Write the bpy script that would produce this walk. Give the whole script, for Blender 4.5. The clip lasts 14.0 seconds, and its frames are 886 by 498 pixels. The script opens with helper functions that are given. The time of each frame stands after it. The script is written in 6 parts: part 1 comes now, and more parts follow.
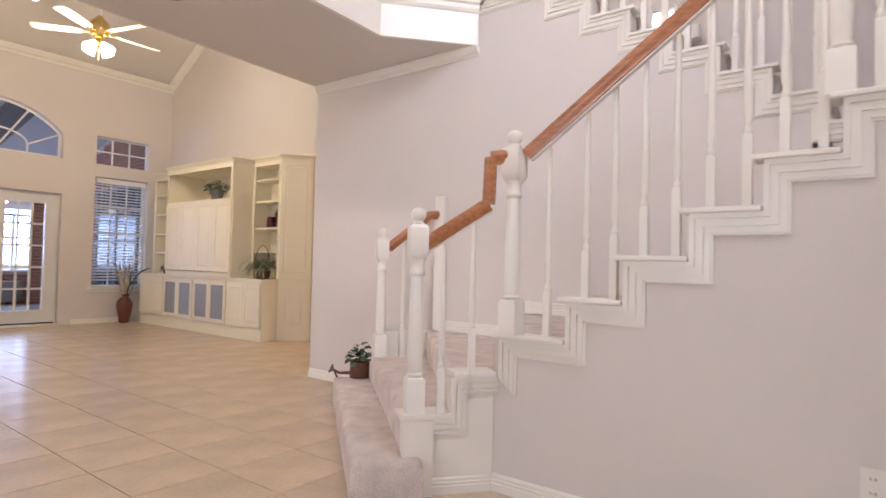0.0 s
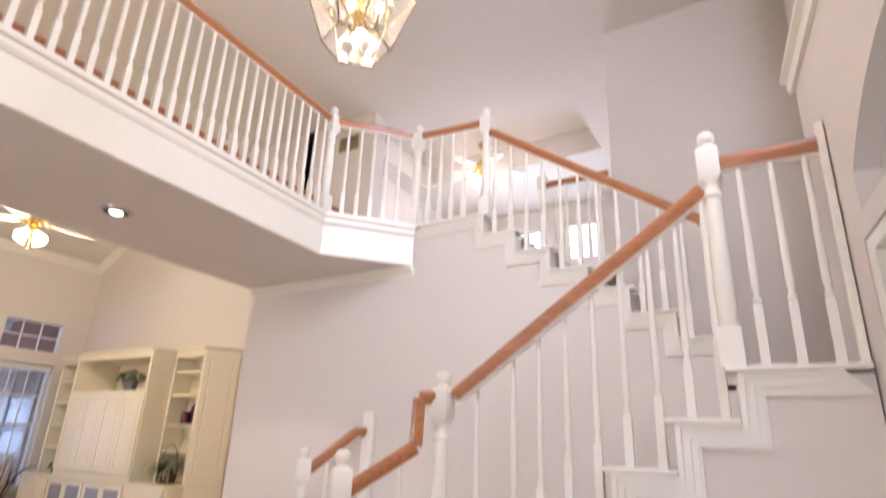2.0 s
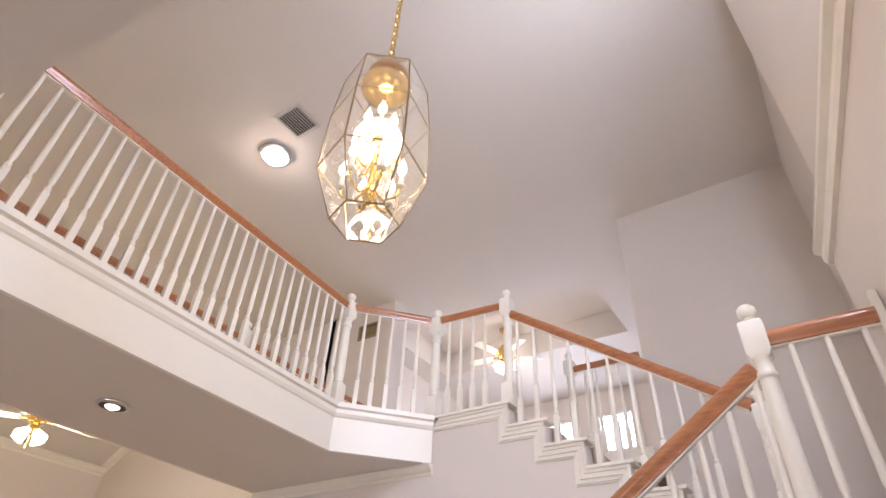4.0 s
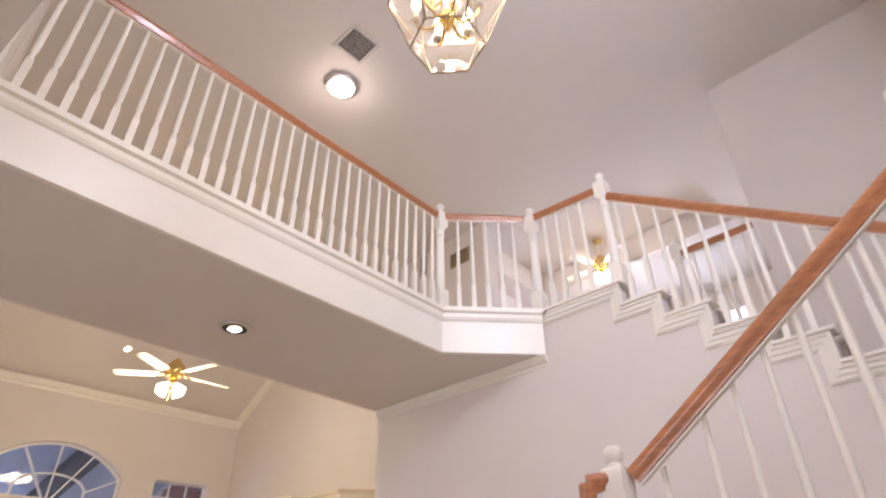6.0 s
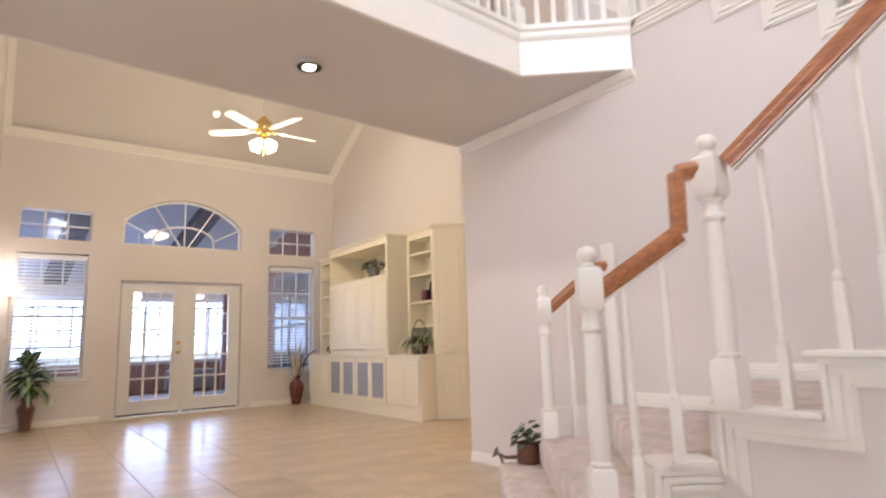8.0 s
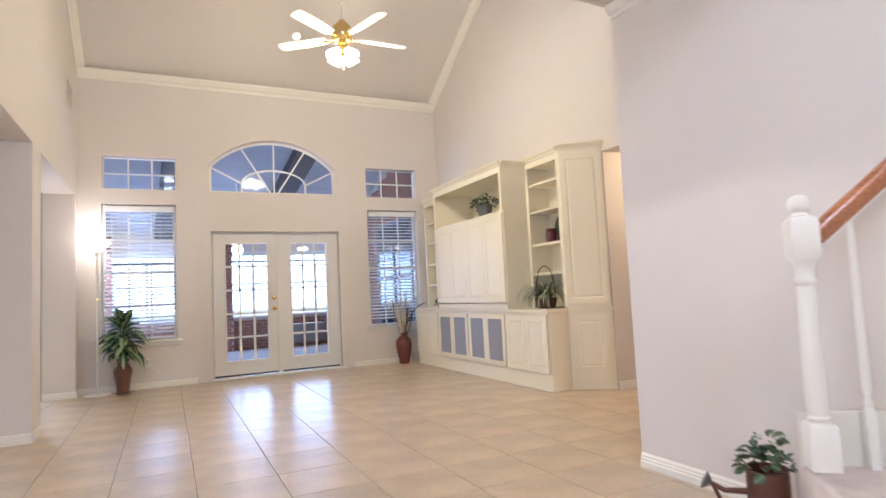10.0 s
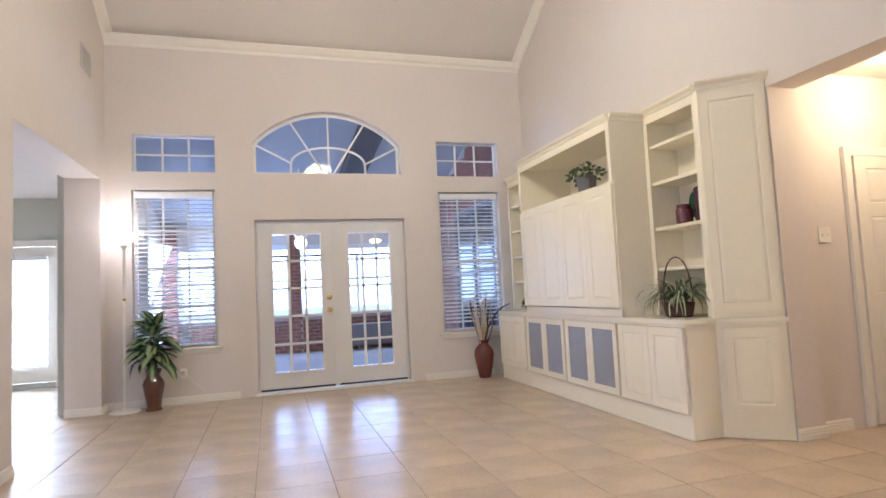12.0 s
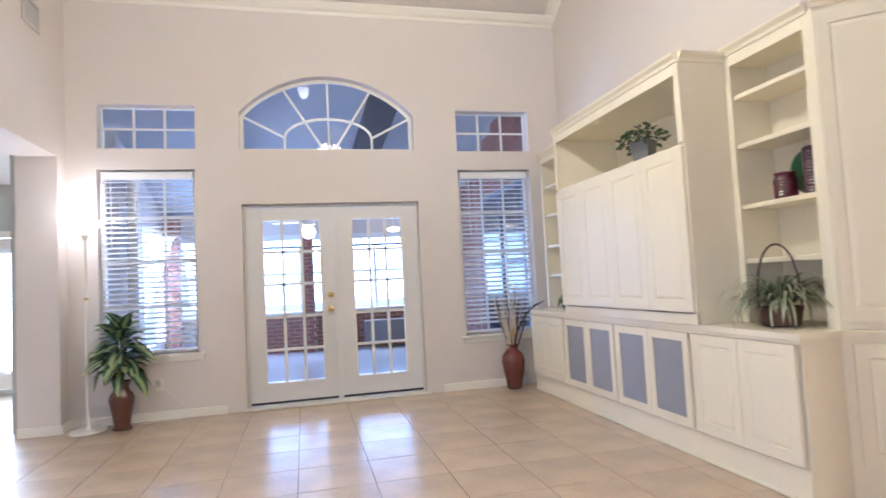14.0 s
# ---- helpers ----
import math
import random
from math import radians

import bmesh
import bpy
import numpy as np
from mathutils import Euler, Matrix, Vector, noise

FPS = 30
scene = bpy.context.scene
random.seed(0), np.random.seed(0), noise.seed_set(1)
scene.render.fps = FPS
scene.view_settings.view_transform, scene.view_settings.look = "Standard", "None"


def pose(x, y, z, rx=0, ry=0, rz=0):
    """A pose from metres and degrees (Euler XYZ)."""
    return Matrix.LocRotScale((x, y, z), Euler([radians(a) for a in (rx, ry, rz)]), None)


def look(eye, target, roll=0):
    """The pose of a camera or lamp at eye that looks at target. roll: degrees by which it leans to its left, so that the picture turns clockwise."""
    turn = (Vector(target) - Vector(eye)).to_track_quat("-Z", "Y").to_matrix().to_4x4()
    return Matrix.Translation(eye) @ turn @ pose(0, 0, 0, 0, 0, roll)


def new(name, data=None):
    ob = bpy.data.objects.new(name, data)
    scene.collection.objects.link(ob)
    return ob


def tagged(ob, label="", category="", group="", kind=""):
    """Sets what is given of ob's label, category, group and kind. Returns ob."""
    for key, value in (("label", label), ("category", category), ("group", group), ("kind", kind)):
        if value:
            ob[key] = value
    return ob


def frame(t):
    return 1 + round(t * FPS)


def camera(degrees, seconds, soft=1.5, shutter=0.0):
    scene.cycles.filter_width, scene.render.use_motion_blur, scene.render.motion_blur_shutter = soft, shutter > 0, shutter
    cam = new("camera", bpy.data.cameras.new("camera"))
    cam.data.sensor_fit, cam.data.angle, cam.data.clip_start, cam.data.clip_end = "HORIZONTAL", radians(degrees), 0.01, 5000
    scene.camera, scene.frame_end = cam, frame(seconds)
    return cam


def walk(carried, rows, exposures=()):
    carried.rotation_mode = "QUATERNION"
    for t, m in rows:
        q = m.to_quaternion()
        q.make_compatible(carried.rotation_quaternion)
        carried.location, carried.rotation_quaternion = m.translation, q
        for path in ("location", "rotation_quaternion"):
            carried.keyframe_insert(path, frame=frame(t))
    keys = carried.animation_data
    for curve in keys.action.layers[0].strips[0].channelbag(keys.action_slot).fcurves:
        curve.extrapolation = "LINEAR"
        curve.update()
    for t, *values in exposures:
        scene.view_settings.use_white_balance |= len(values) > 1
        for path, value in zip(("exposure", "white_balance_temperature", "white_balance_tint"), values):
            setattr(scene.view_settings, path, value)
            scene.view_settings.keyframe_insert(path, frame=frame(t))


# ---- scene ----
cam = camera(75.4, 14.0, shutter=0.5)
PATH = [
    (0, (0.244, -0.383, 1.076), (1.829, 0.836, 1.135), 1.4),
    (0.5, (0.093, -0.452, 1.08), (1.754, 0.66, 1.145), 1.3),
    (1, (0.098, -0.485, 1.173), (1.794, 0.572, 1.252), 1.1),
    (1.5, (0.144, -0.481, 1.316), (1.834, 0.549, 1.6), 1.0),
    (2, (0.156, -0.453, 1.364), (1.766, 0.533, 2.026), 2.3),
    (2.5, (0.173, -0.464, 1.453), (1.655, 0.471, 2.417), 2.6),
    (3, (0.187, -0.445, 1.465), (1.561, 0.438, 2.619), 2.5),
    (3.2, (0.211, -0.441, 1.469), (1.554, 0.437, 2.664), 2.4),
    (5.3, (0.511, -0.126, 1.288), (1.757, 0.847, 2.513), 0.5),
    (5.5, (0.522, -0.099, 1.256), (1.757, 0.914, 2.461), -0.1),
    (6, (0.551, -0.105, 1.177), (1.75, 1.071, 2.264), -0.5),
    (6.5, (0.566, -0.105, 1.144), (1.77, 1.209, 2.052), -0.8),
    (7, (0.591, -0.111, 1.091), (1.829, 1.287, 1.806), -1.0),
    (7.5, (0.6, -0.119, 1.053), (1.851, 1.358, 1.559), -1.4),
    (8, (0.608, -0.017, 1.017), (1.795, 1.562, 1.33), -1.8),
    (8.2, (0.618, 0.074, 1.02), (1.761, 1.696, 1.273), -2.1),
    (10.5, (1.548, 1.711, 1.088), (2.312, 3.553, 1.234), -2.7),
    (11, (1.688, 2.075, 1.116), (2.315, 3.969, 1.259), -2.8),
    (11.5, (1.827, 2.436, 1.134), (2.402, 4.346, 1.279), -2.8),
    (12, (2.051, 2.768, 1.131), (2.631, 4.677, 1.273), -2.8),
    (12.5, (2.212, 3.063, 1.139), (2.779, 4.977, 1.267), -3.1),
    (13, (2.332, 3.386, 1.139), (2.902, 5.3, 1.263), -2.8),
    (13.5, (2.426, 3.636, 1.163), (3.015, 5.544, 1.269), -3.0),
    (14, (2.467, 3.806, 1.185), (2.945, 5.744, 1.297), -3.0),
]
EXPOSURES = [(0.0, -0.80, 6900, 22), (1.5, -0.68, 6900, 22), (2.5, -0.82, 6950, 21), (3.0, -0.95, 6950, 21), (5.5, -0.98, 7000, 24), (6.5, -0.80, 7000, 24), (8.0, -0.68, 6900, 20), (10.5, -0.46, 6050, 16), (11.5, -0.62, 6000, 17), (12.5, -0.56, 5900, 17), (14.0, -0.40, 5700, 16)]
walk(cam, [(t, look(eye, target, roll)) for t, eye, target, roll in PATH], EXPOSURES)

# ---- light ----
world = bpy.data.worlds.new("World")
scene.world = world
world.use_nodes = True
sky = world.node_tree.nodes.new("ShaderNodeTexSky")
sky.sky_type, sky.sun_disc = "NISHITA", False
sky.sun_elevation, sky.sun_rotation = radians(28), radians(150)
world.node_tree.links.new(sky.outputs[0], world.node_tree.nodes["Background"].inputs[0])
world.node_tree.nodes["Background"].inputs[1].default_value = 0.15


def lamp(name, kind, place, power, colour, size=0.1, aim=None):
    data = bpy.data.lights.new(name, kind)
    data.energy, data.color = power, colour
    if kind == "AREA":
        data.shape, data.size, data.size_y = "RECTANGLE", size[0], size[1]
    else:
        data.shadow_soft_size = size
    ob = new(name, data)
    ob.matrix_world = look(place, aim) if aim else pose(*place)
    return ob


WARM, NEUTRAL, DAY = (1.0, 0.86, 0.70), (1.0, 0.94, 0.88), (0.66, 0.80, 1.0)
LX, LY, LZ0, LZ1 = 1.385, 0.685, 2.67, 3.51
sun = lamp("sun", "SUN", (0, 20, 15), 2.5, (1.0, 0.95, 0.88), 0.01, (-3, 8, 0))
sun.data.angle = radians(0.5)
for k in range(4):
    a = radians(71 + 45 + 90 * k)
    lamp("fan_light", "POINT", (2.95 + 0.17 * math.cos(a), 6.73 + 0.17 * math.sin(a), 3.42), 36, (1.0, 0.90, 0.62), 0.07)
lamp("lantern_light", "POINT", (LX, LY, LZ0 + 0.40), 42, WARM, 0.10)
lamp("flush_light", "POINT", (2.64, 3.34, 5.51), 11, NEUTRAL, 0.1)
lamp("recessed_light", "SPOT", (2.00, 3.18, 2.70), 60, NEUTRAL, 0.05, (2.00, 3.18, 0)).data.spot_size = radians(120)
lamp("torchiere_light", "POINT", (0.555, 9.63, 1.97), 14, NEUTRAL, 0.06)
lamp("hall_light", "POINT", (6.25, 5.35, 2.42), 42, (1.0, 0.75, 0.42), 0.1)
lamp("loft_light", "POINT", (7.45, 3.35, 5.38), 40, NEUTRAL, 0.12)
lamp("sunroom_light", "POINT", (2.58, 13.04, 2.06), 14, NEUTRAL, 0.1)
# Unseen source, added for bluish daylight in the stair hall from the left.
lamp("unseen_west_daylight", "AREA", (-4.62, 1.2, 1.3), 195, (0.74, 0.84, 1.0), (3.2, 1.8), (0, 1.2, 1.7))
lamp("breakfast_window_daylight", "AREA", (-1.85, 12.75, 1.2), 1050, DAY, (1.9, 1.9), (-0.8, 8, 0.5))
lamp("sunroom_window_daylight", "AREA", (3.9, 15.75, 1.5), 640, (0.34, 0.55, 1.0), (7.2, 1.5), (3.9, 12.8, -0.4))
lamp("sunroom_side_daylight", "AREA", (-0.30, 14.6, 1.40), 230, (0.36, 0.56, 1.0), (1.2, 1.8), (3, 13.4, 0.0))
# Added daylight to brighten the stairwell wall, from a high window out of view.
lamp("unseen_entry_daylight", "AREA", (1.52, -1.10, 4.4), 245, (0.68, 0.81, 1.0), (0.86, 1.36), (4.4, 1.0, 4.0))
lamp("loft_window_daylight", "AREA", (9.75, 2.85, 4.65), 400, (0.60, 0.76, 1.0), (1.7, 1.3), (5, 2.2, 4.2))


# ---- materials ----
def material(name, colour, rough=0.5, metal=0.0, vary=0.06, scale=3.0, bump=0.0, bump_scale=60.0, coat=0.0, spread=0.0):
    """A painted or natural surface: two scales of tone, a fine relief, and a spread between alike pieces."""
    m = bpy.data.materials.new(name)
    m.use_nodes = True
    n, l = m.node_tree.nodes, m.node_tree.links
    b = n["Principled BSDF"]
    b.inputs["Roughness"].default_value, b.inputs["Metallic"].default_value = rough, metal
    b.inputs["Coat Weight"].default_value = coat
    co = n.new("ShaderNodeTexCoord")
    big, fine = n.new("ShaderNodeTexNoise"), n.new("ShaderNodeTexNoise")
    big.inputs["Scale"].default_value, fine.inputs["Scale"].default_value = scale, scale * 14
    big.inputs["Detail"].default_value, fine.inputs["Detail"].default_value = 4, 3
    for t in (big, fine):
        l.new(co.outputs["Object"], t.inputs["Vector"])
    mix = n.new("ShaderNodeMath")
    mix.operation = "MULTIPLY_ADD"
    l.new(fine.outputs["Fac"], mix.inputs[0])
    mix.inputs[1].default_value = 0.4
    l.new(big.outputs["Fac"], mix.inputs[2])
    ramp = n.new("ShaderNodeMapRange")
    ramp.inputs["From Min"].default_value, ramp.inputs["From Max"].default_value = 0.35, 1.05
    ramp.inputs["To Min"].default_value, ramp.inputs["To Max"].default_value = 1 - vary, 1 + vary
    l.new(mix.outputs[0], ramp.inputs["Value"])
    out = ramp.outputs[0]
    if spread:
        info = n.new("ShaderNodeObjectInfo")
        r2 = n.new("ShaderNodeMapRange")
        r2.inputs["To Min"].default_value, r2.inputs["To Max"].default_value = 1 - spread, 1 + spread
        l.new(info.outputs["Random"], r2.inputs["Value"])
        mul = n.new("ShaderNodeMath")
        mul.operation = "MULTIPLY"
        l.new(out, mul.inputs[0])
        l.new(r2.outputs[0], mul.inputs[1])
        out = mul.outputs[0]
    hsv = n.new("ShaderNodeHueSaturation")
    hsv.inputs["Color"].default_value = (*colour, 1)
    l.new(out, hsv.inputs["Value"])
    l.new(hsv.outputs[0], b.inputs["Base Color"])
    if bump:
        rel, bn = n.new("ShaderNodeTexNoise"), n.new("ShaderNodeBump")
        rel.inputs["Scale"].default_value, rel.inputs["Detail"].default_value = bump_scale, 3
        l.new(co.outputs["Object"], rel.inputs["Vector"])
        l.new(rel.outputs["Fac"], bn.inputs["Height"])
        bn.inputs["Strength"].default_value, bn.inputs["Distance"].default_value = bump, 0.004
        l.new(bn.outputs[0], b.inputs["Normal"])
    return m


def wood(name, dark, light, rough=0.3, coat=0.4):
    m = material(name, light, rough, coat=coat)
    n, l = m.node_tree.nodes, m.node_tree.links
    co = n.new("ShaderNodeTexCoord")
    mp, grain, ramp = n.new("ShaderNodeMapping"), n.new("ShaderNodeTexNoise"), n.new("ShaderNodeValToRGB")
    mp.inputs["Scale"].default_value = (40, 2.5, 40)
    grain.inputs["Scale"].default_value, grain.inputs["Detail"].default_value = 1.6, 5
    ramp.color_ramp.elements[0].position, ramp.color_ramp.elements[0].color = 0.3, (*dark, 1)
    ramp.color_ramp.elements[1].position, ramp.color_ramp.elements[1].color = 0.7, (*light, 1)
    l.new(co.outputs["Object"], mp.inputs["Vector"])
    l.new(mp.outputs[0], grain.inputs["Vector"])
    l.new(grain.outputs["Fac"], ramp.inputs[0])
    l.new(ramp.outputs[0], n["Principled BSDF"].inputs["Base Color"])
    return m


def glass(name, colour=(1, 1, 1), rough=0.0, ior=1.45):
    m = bpy.data.materials.new(name)
    m.use_nodes = True
    b = m.node_tree.nodes["Principled BSDF"]
    b.inputs["Base Color"].default_value = (*colour, 1)
    b.inputs["Roughness"].default_value, b.inputs["IOR"].default_value = rough, ior
    b.inputs["Transmission Weight"].default_value = 1.0
    return m


def glow(name, colour, power):
    m = bpy.data.materials.new(name)
    m.use_nodes = True
    b = m.node_tree.nodes["Principled BSDF"]
    b.inputs["Base Color"].default_value = (*colour, 1)
    b.inputs["Emission Color"].default_value = (*colour, 1)
    b.inputs["Emission Strength"].default_value = power
    return m


PAINT = material("wall_paint", (0.715, 0.655, 0.605), 0.75, vary=0.03, scale=1.2, bump=0.12, bump_scale=140)
CEIL = material("ceiling_paint", (0.71, 0.66, 0.61), 0.85, vary=0.03, scale=1.0, bump=0.2, bump_scale=90)
GREEN_PAINT = material("breakfast_wall_paint", (0.52, 0.52, 0.46), 0.8, vary=0.03, bump=0.12, bump_scale=140)
WHITE = material("white_trim_paint", (0.84, 0.80, 0.715), 0.33, vary=0.03, scale=2, bump=0.04, bump_scale=40)
CREAM = material("cream_cabinet_paint", (0.89, 0.82, 0.65), 0.36, vary=0.03, scale=2, bump=0.04, bump_scale=40)
TILE = material("floor_tile_glaze", (0.55, 0.43, 0.305), 0.34, vary=0.28, scale=2.6, bump=0.08, bump_scale=12, coat=0.2, spread=0.05)
TILE.node_tree.nodes["Principled BSDF"].inputs["Coat Roughness"].default_value = 0.16
GROUT = material("grout", (0.20, 0.15, 0.11), 0.9, vary=0.15, scale=8, bump=0.3)
CARPET = material("carpet_pile", (0.76, 0.655, 0.585), 1.0, vary=0.24, scale=9, bump=1.0, bump_scale=130)
for node in CARPET.node_tree.nodes:
    if node.bl_idname == "ShaderNodeBump":
        node.inputs["Distance"].default_value = 0.014
OAK = wood("oak_rail", (0.32, 0.115, 0.045), (0.50, 0.20, 0.085))
BRASS = material("polished_brass", (0.78, 0.56, 0.22), 0.18, 1.0, vary=0.05)
STEEL = material("brushed_steel", (0.62, 0.62, 0.63), 0.3, 1.0, vary=0.05)
GLASS = glass("clear_glass")
BLACK = material("dark_metal", (0.05, 0.045, 0.04), 0.4, 0.6, vary=0.1)
BRICK = material("red_brick", (0.24, 0.085, 0.06), 0.85, vary=0.3, scale=7, bump=0.6, bump_scale=50, spread=0.25)
MORTAR = material("mortar", (0.42, 0.38, 0.35), 0.9, vary=0.15, bump=0.4)


# ---- building blocks ----
def part(name, bm, mat, parent=None, label="", smooth=False):
    me = bpy.data.meshes.new(name)
    bm.normal_update()
    bm.to_mesh(me)
    bm.free()
    me.materials.append(mat)
    if smooth:
        me.polygons.foreach_set("use_smooth", [True] * len(me.polygons))
        me.set_sharp_from_angle(angle=radians(40))
    ob = new(name, me)
    if parent:
        ob.parent = parent
    if label:
        tagged(ob, label)
    return ob


def thing(name, place, label, category, group="", turn=0.0):
    ob = new(name)
    ob.empty_display_size = 0.1
    ob.matrix_world = pose(*place, 0, 0, turn)
    return tagged(ob, label, category, group)


def structure(ob, label="", category=""):
    return tagged(ob, label, category, kind="structure")


def block(bm, x0, x1, y0, y1, z0, z1, bevel=0.0):
    vs = [bm.verts.new((x, y, z)) for x in (x0, x1) for y in (y0, y1) for z in (z0, z1)]
    fs = [bm.faces.new([vs[i] for i in f]) for f in ((0, 1, 3, 2), (4, 6, 7, 5), (0, 4, 5, 1), (2, 3, 7, 6), (0, 2, 6, 4), (1, 5, 7, 3))]
    if bevel:
        es = list({e for f in fs for e in f.edges})
        bmesh.ops.bevel(bm, geom=es, offset=bevel, segments=2, affect="EDGES", profile=0.5)
    return bm


def blocks(items, bevel=0.0):
    bm = bmesh.new()
    for it in items:
        block(bm, *it, bevel=bevel)
    return bm


def prism(bm, pts, z0, z1):
    """An upright prism on a plan polygon, counter-clockwise."""
    lo, hi = [bm.verts.new((x, y, z0)) for x, y in pts], [bm.verts.new((x, y, z1)) for x, y in pts]
    bm.faces.new(lo[::-1])
    bm.faces.new(hi)
    for i in range(len(pts)):
        j = (i + 1) % len(pts)
        bm.faces.new((lo[i], lo[j], hi[j], hi[i]))
    return bm


def sweep(bm, profile, a, b, up=(0, 0, 1), flip=False):
    """A profile (side, up) run straight from a to b."""
    a, b = Vector(a), Vector(b)
    ahead = (b - a).normalized()
    side = ahead.cross(Vector(up)).normalized() * (-1 if flip else 1)
    over = side.cross(ahead).normalized() * (-1 if flip else 1)
    ra = [bm.verts.new(a + side * u + over * v) for u, v in profile]
    rb = [bm.verts.new(b + side * u + over * v) for u, v in profile]
    n = len(profile)
    for i in range(n):
        j = (i + 1) % n
        bm.faces.new((ra[i], ra[j], rb[j], rb[i]))
    bm.faces.new(ra[::-1])
    bm.faces.new(rb)
    return bm


def tube(bm, pts, radius, n=8):
    """A round rod through points; radius may be a list."""
    pts = [Vector(p) for p in pts]
    rad = radius if isinstance(radius, (list, tuple)) else [radius] * len(pts)
    rings = []
    for i, p in enumerate(pts):
        d = (pts[min(i + 1, len(pts) - 1)] - pts[max(i - 1, 0)]).normalized()
        s = d.cross(Vector((0.31, 0.27, 0.91))).normalized()
        o = d.cross(s)
        rings.append([bm.verts.new(p + (s * math.cos(a) + o * math.sin(a)) * rad[i]) for a in [2 * math.pi * k / n for k in range(n)]])
    for ra, rb in zip(rings, rings[1:]):
        for k in range(n):
            bm.faces.new((ra[k], ra[(k + 1) % n], rb[(k + 1) % n], rb[k]))
    bm.faces.new(rings[0][::-1])
    bm.faces.new(rings[-1])
    return bm


def lathe(bm, profile, n=12, centre=(0, 0), square=False):
    """Turn (radius, z) about an upright axis; square: four flat sides."""
    rings = []
    for r, z in profile:
        if square:
            ring = [bm.verts.new((centre[0] + r * sx, centre[1] + r * sy, z)) for sx, sy in ((-1, -1), (1, -1), (1, 1), (-1, 1))]
        else:
            ring = [bm.verts.new((centre[0] + r * math.cos(2 * math.pi * k / n), centre[1] + r * math.sin(2 * math.pi * k / n), z)) for k in range(n)]
        rings.append(ring)
    m = len(rings[0])
    for ra, rb in zip(rings, rings[1:]):
        for k in range(m):
            bm.faces.new((ra[k], ra[(k + 1) % m], rb[(k + 1) % m], rb[k]))
    bm.faces.new(rings[0][::-1])
    bm.faces.new(rings[-1])
    return bm


def pierced(bm, axis, p0, p1, u0, u1, z0, z1, holes):
    """A wall slab between the planes p0 and p1 of an axis, along u and up z, with rectangular holes (u0, u1, z0, z1)."""
    us = sorted({u0, u1, *[h[0] for h in holes], *[h[1] for h in holes]})
    zs = sorted({z0, z1, *[h[2] for h in holes], *[h[3] for h in holes]})
    us, zs = [u for u in us if u0 <= u <= u1], [z for z in zs if z0 <= z <= z1]

    def solid(i, j):
        if not (0 <= i < len(us) - 1 and 0 <= j < len(zs) - 1):
            return False
        u, z = (us[i] + us[i + 1]) / 2, (zs[j] + zs[j + 1]) / 2
        return not any(h[0] < u < h[1] and h[2] < z < h[3] for h in holes)

    cache = {}

    def vert(p, u, z):
        key = (p, u, z)
        if key not in cache:
            cache[key] = bm.verts.new((p, u, z) if axis == "x" else (u, p, z))
        return cache[key]

    for i in range(len(us) - 1):
        for j in range(len(zs) - 1):
            if not solid(i, j):
                continue
            a, b, c, d = us[i], us[i + 1], zs[j], zs[j + 1]
            for p in (p0, p1):
                bm.faces.new([vert(p, *q) for q in ((a, c), (b, c), (b, d), (a, d))])
            for (di, dj), (q, r) in {(-1, 0): ((a, c), (a, d)), (1, 0): ((b, c), (b, d)), (0, -1): ((a, c), (b, c)), (0, 1): ((a, d), (b, d))}.items():
                if not solid(i + di, j + dj):
                    bm.faces.new((vert(p0, *q), vert(p0, *r), vert(p1, *r), vert(p1, *q)))
    bmesh.ops.recalc_face_normals(bm, faces=bm.faces)
    return bm


# ---- structure ----
NORTH, EAST, WEST, SOUTH = 9.88, 5.42, 0.32, -0.735
LOW, UPPER, HIGH = 2.758, 3.10, 5.67
STAIR_X, WELL_X, BLUE_X = 2.635, 3.82, 5.32
SLOPE = 0.60
EAVE = 4.24



def arched_top(bm, x0, x1, spring, top, p0, p1, n=24):
    """Fill the corners of a hole above a segmental arch, between the planes p0 and p1 of y."""
    half, rise, mid = (x1 - x0) / 2, top - spring, (x0 + x1) / 2
    r = (half**2 + rise**2) / (2 * rise)
    for i in range(n):
        a, b = x0 + (x1 - x0) * i / n, x0 + (x1 - x0) * (i + 1) / n
        za, zb = [top - r + math.sqrt(max(0, r**2 - (u - mid) ** 2)) for u in (a, b)]
        q = [bm.verts.new((u, p, z)) for p in (p0, p1) for u, z in ((a, za), (b, zb), (b, top), (a, top))]
        for f in ((0, 1, 2, 3), (7, 6, 5, 4), (0, 4, 5, 1), (2, 6, 7, 3)):
            bm.faces.new([q[k] for k in f])


# floor under the tiles and everything outside
structure(part("floor", blocks([(-5.0, 9.7, -2.0, 10.05, -0.12, -0.004)]), GROUT), "brown grout bed under the square floor tiles", "floor")
structure(part("floor_sunroom", blocks([(-4.6, 9.7, 10.06, 15.6, -0.12, -0.03)]), material("sunroom_tile", (0.58, 0.57, 0.56), 0.16, vary=0.1, coat=0.2)), "grey tiled sunroom floor", "floor")
structure(part("ground", blocks([(-300, 300, 15.7, 600, -0.45, -0.3), (-300, 300, -300, -2.0, -0.45, -0.3)]), material("lawn", (0.09, 0.14, 0.05), 0.95, vary=0.4, scale=2, bump=0.8)), "green lawn outside the windows", "ground")

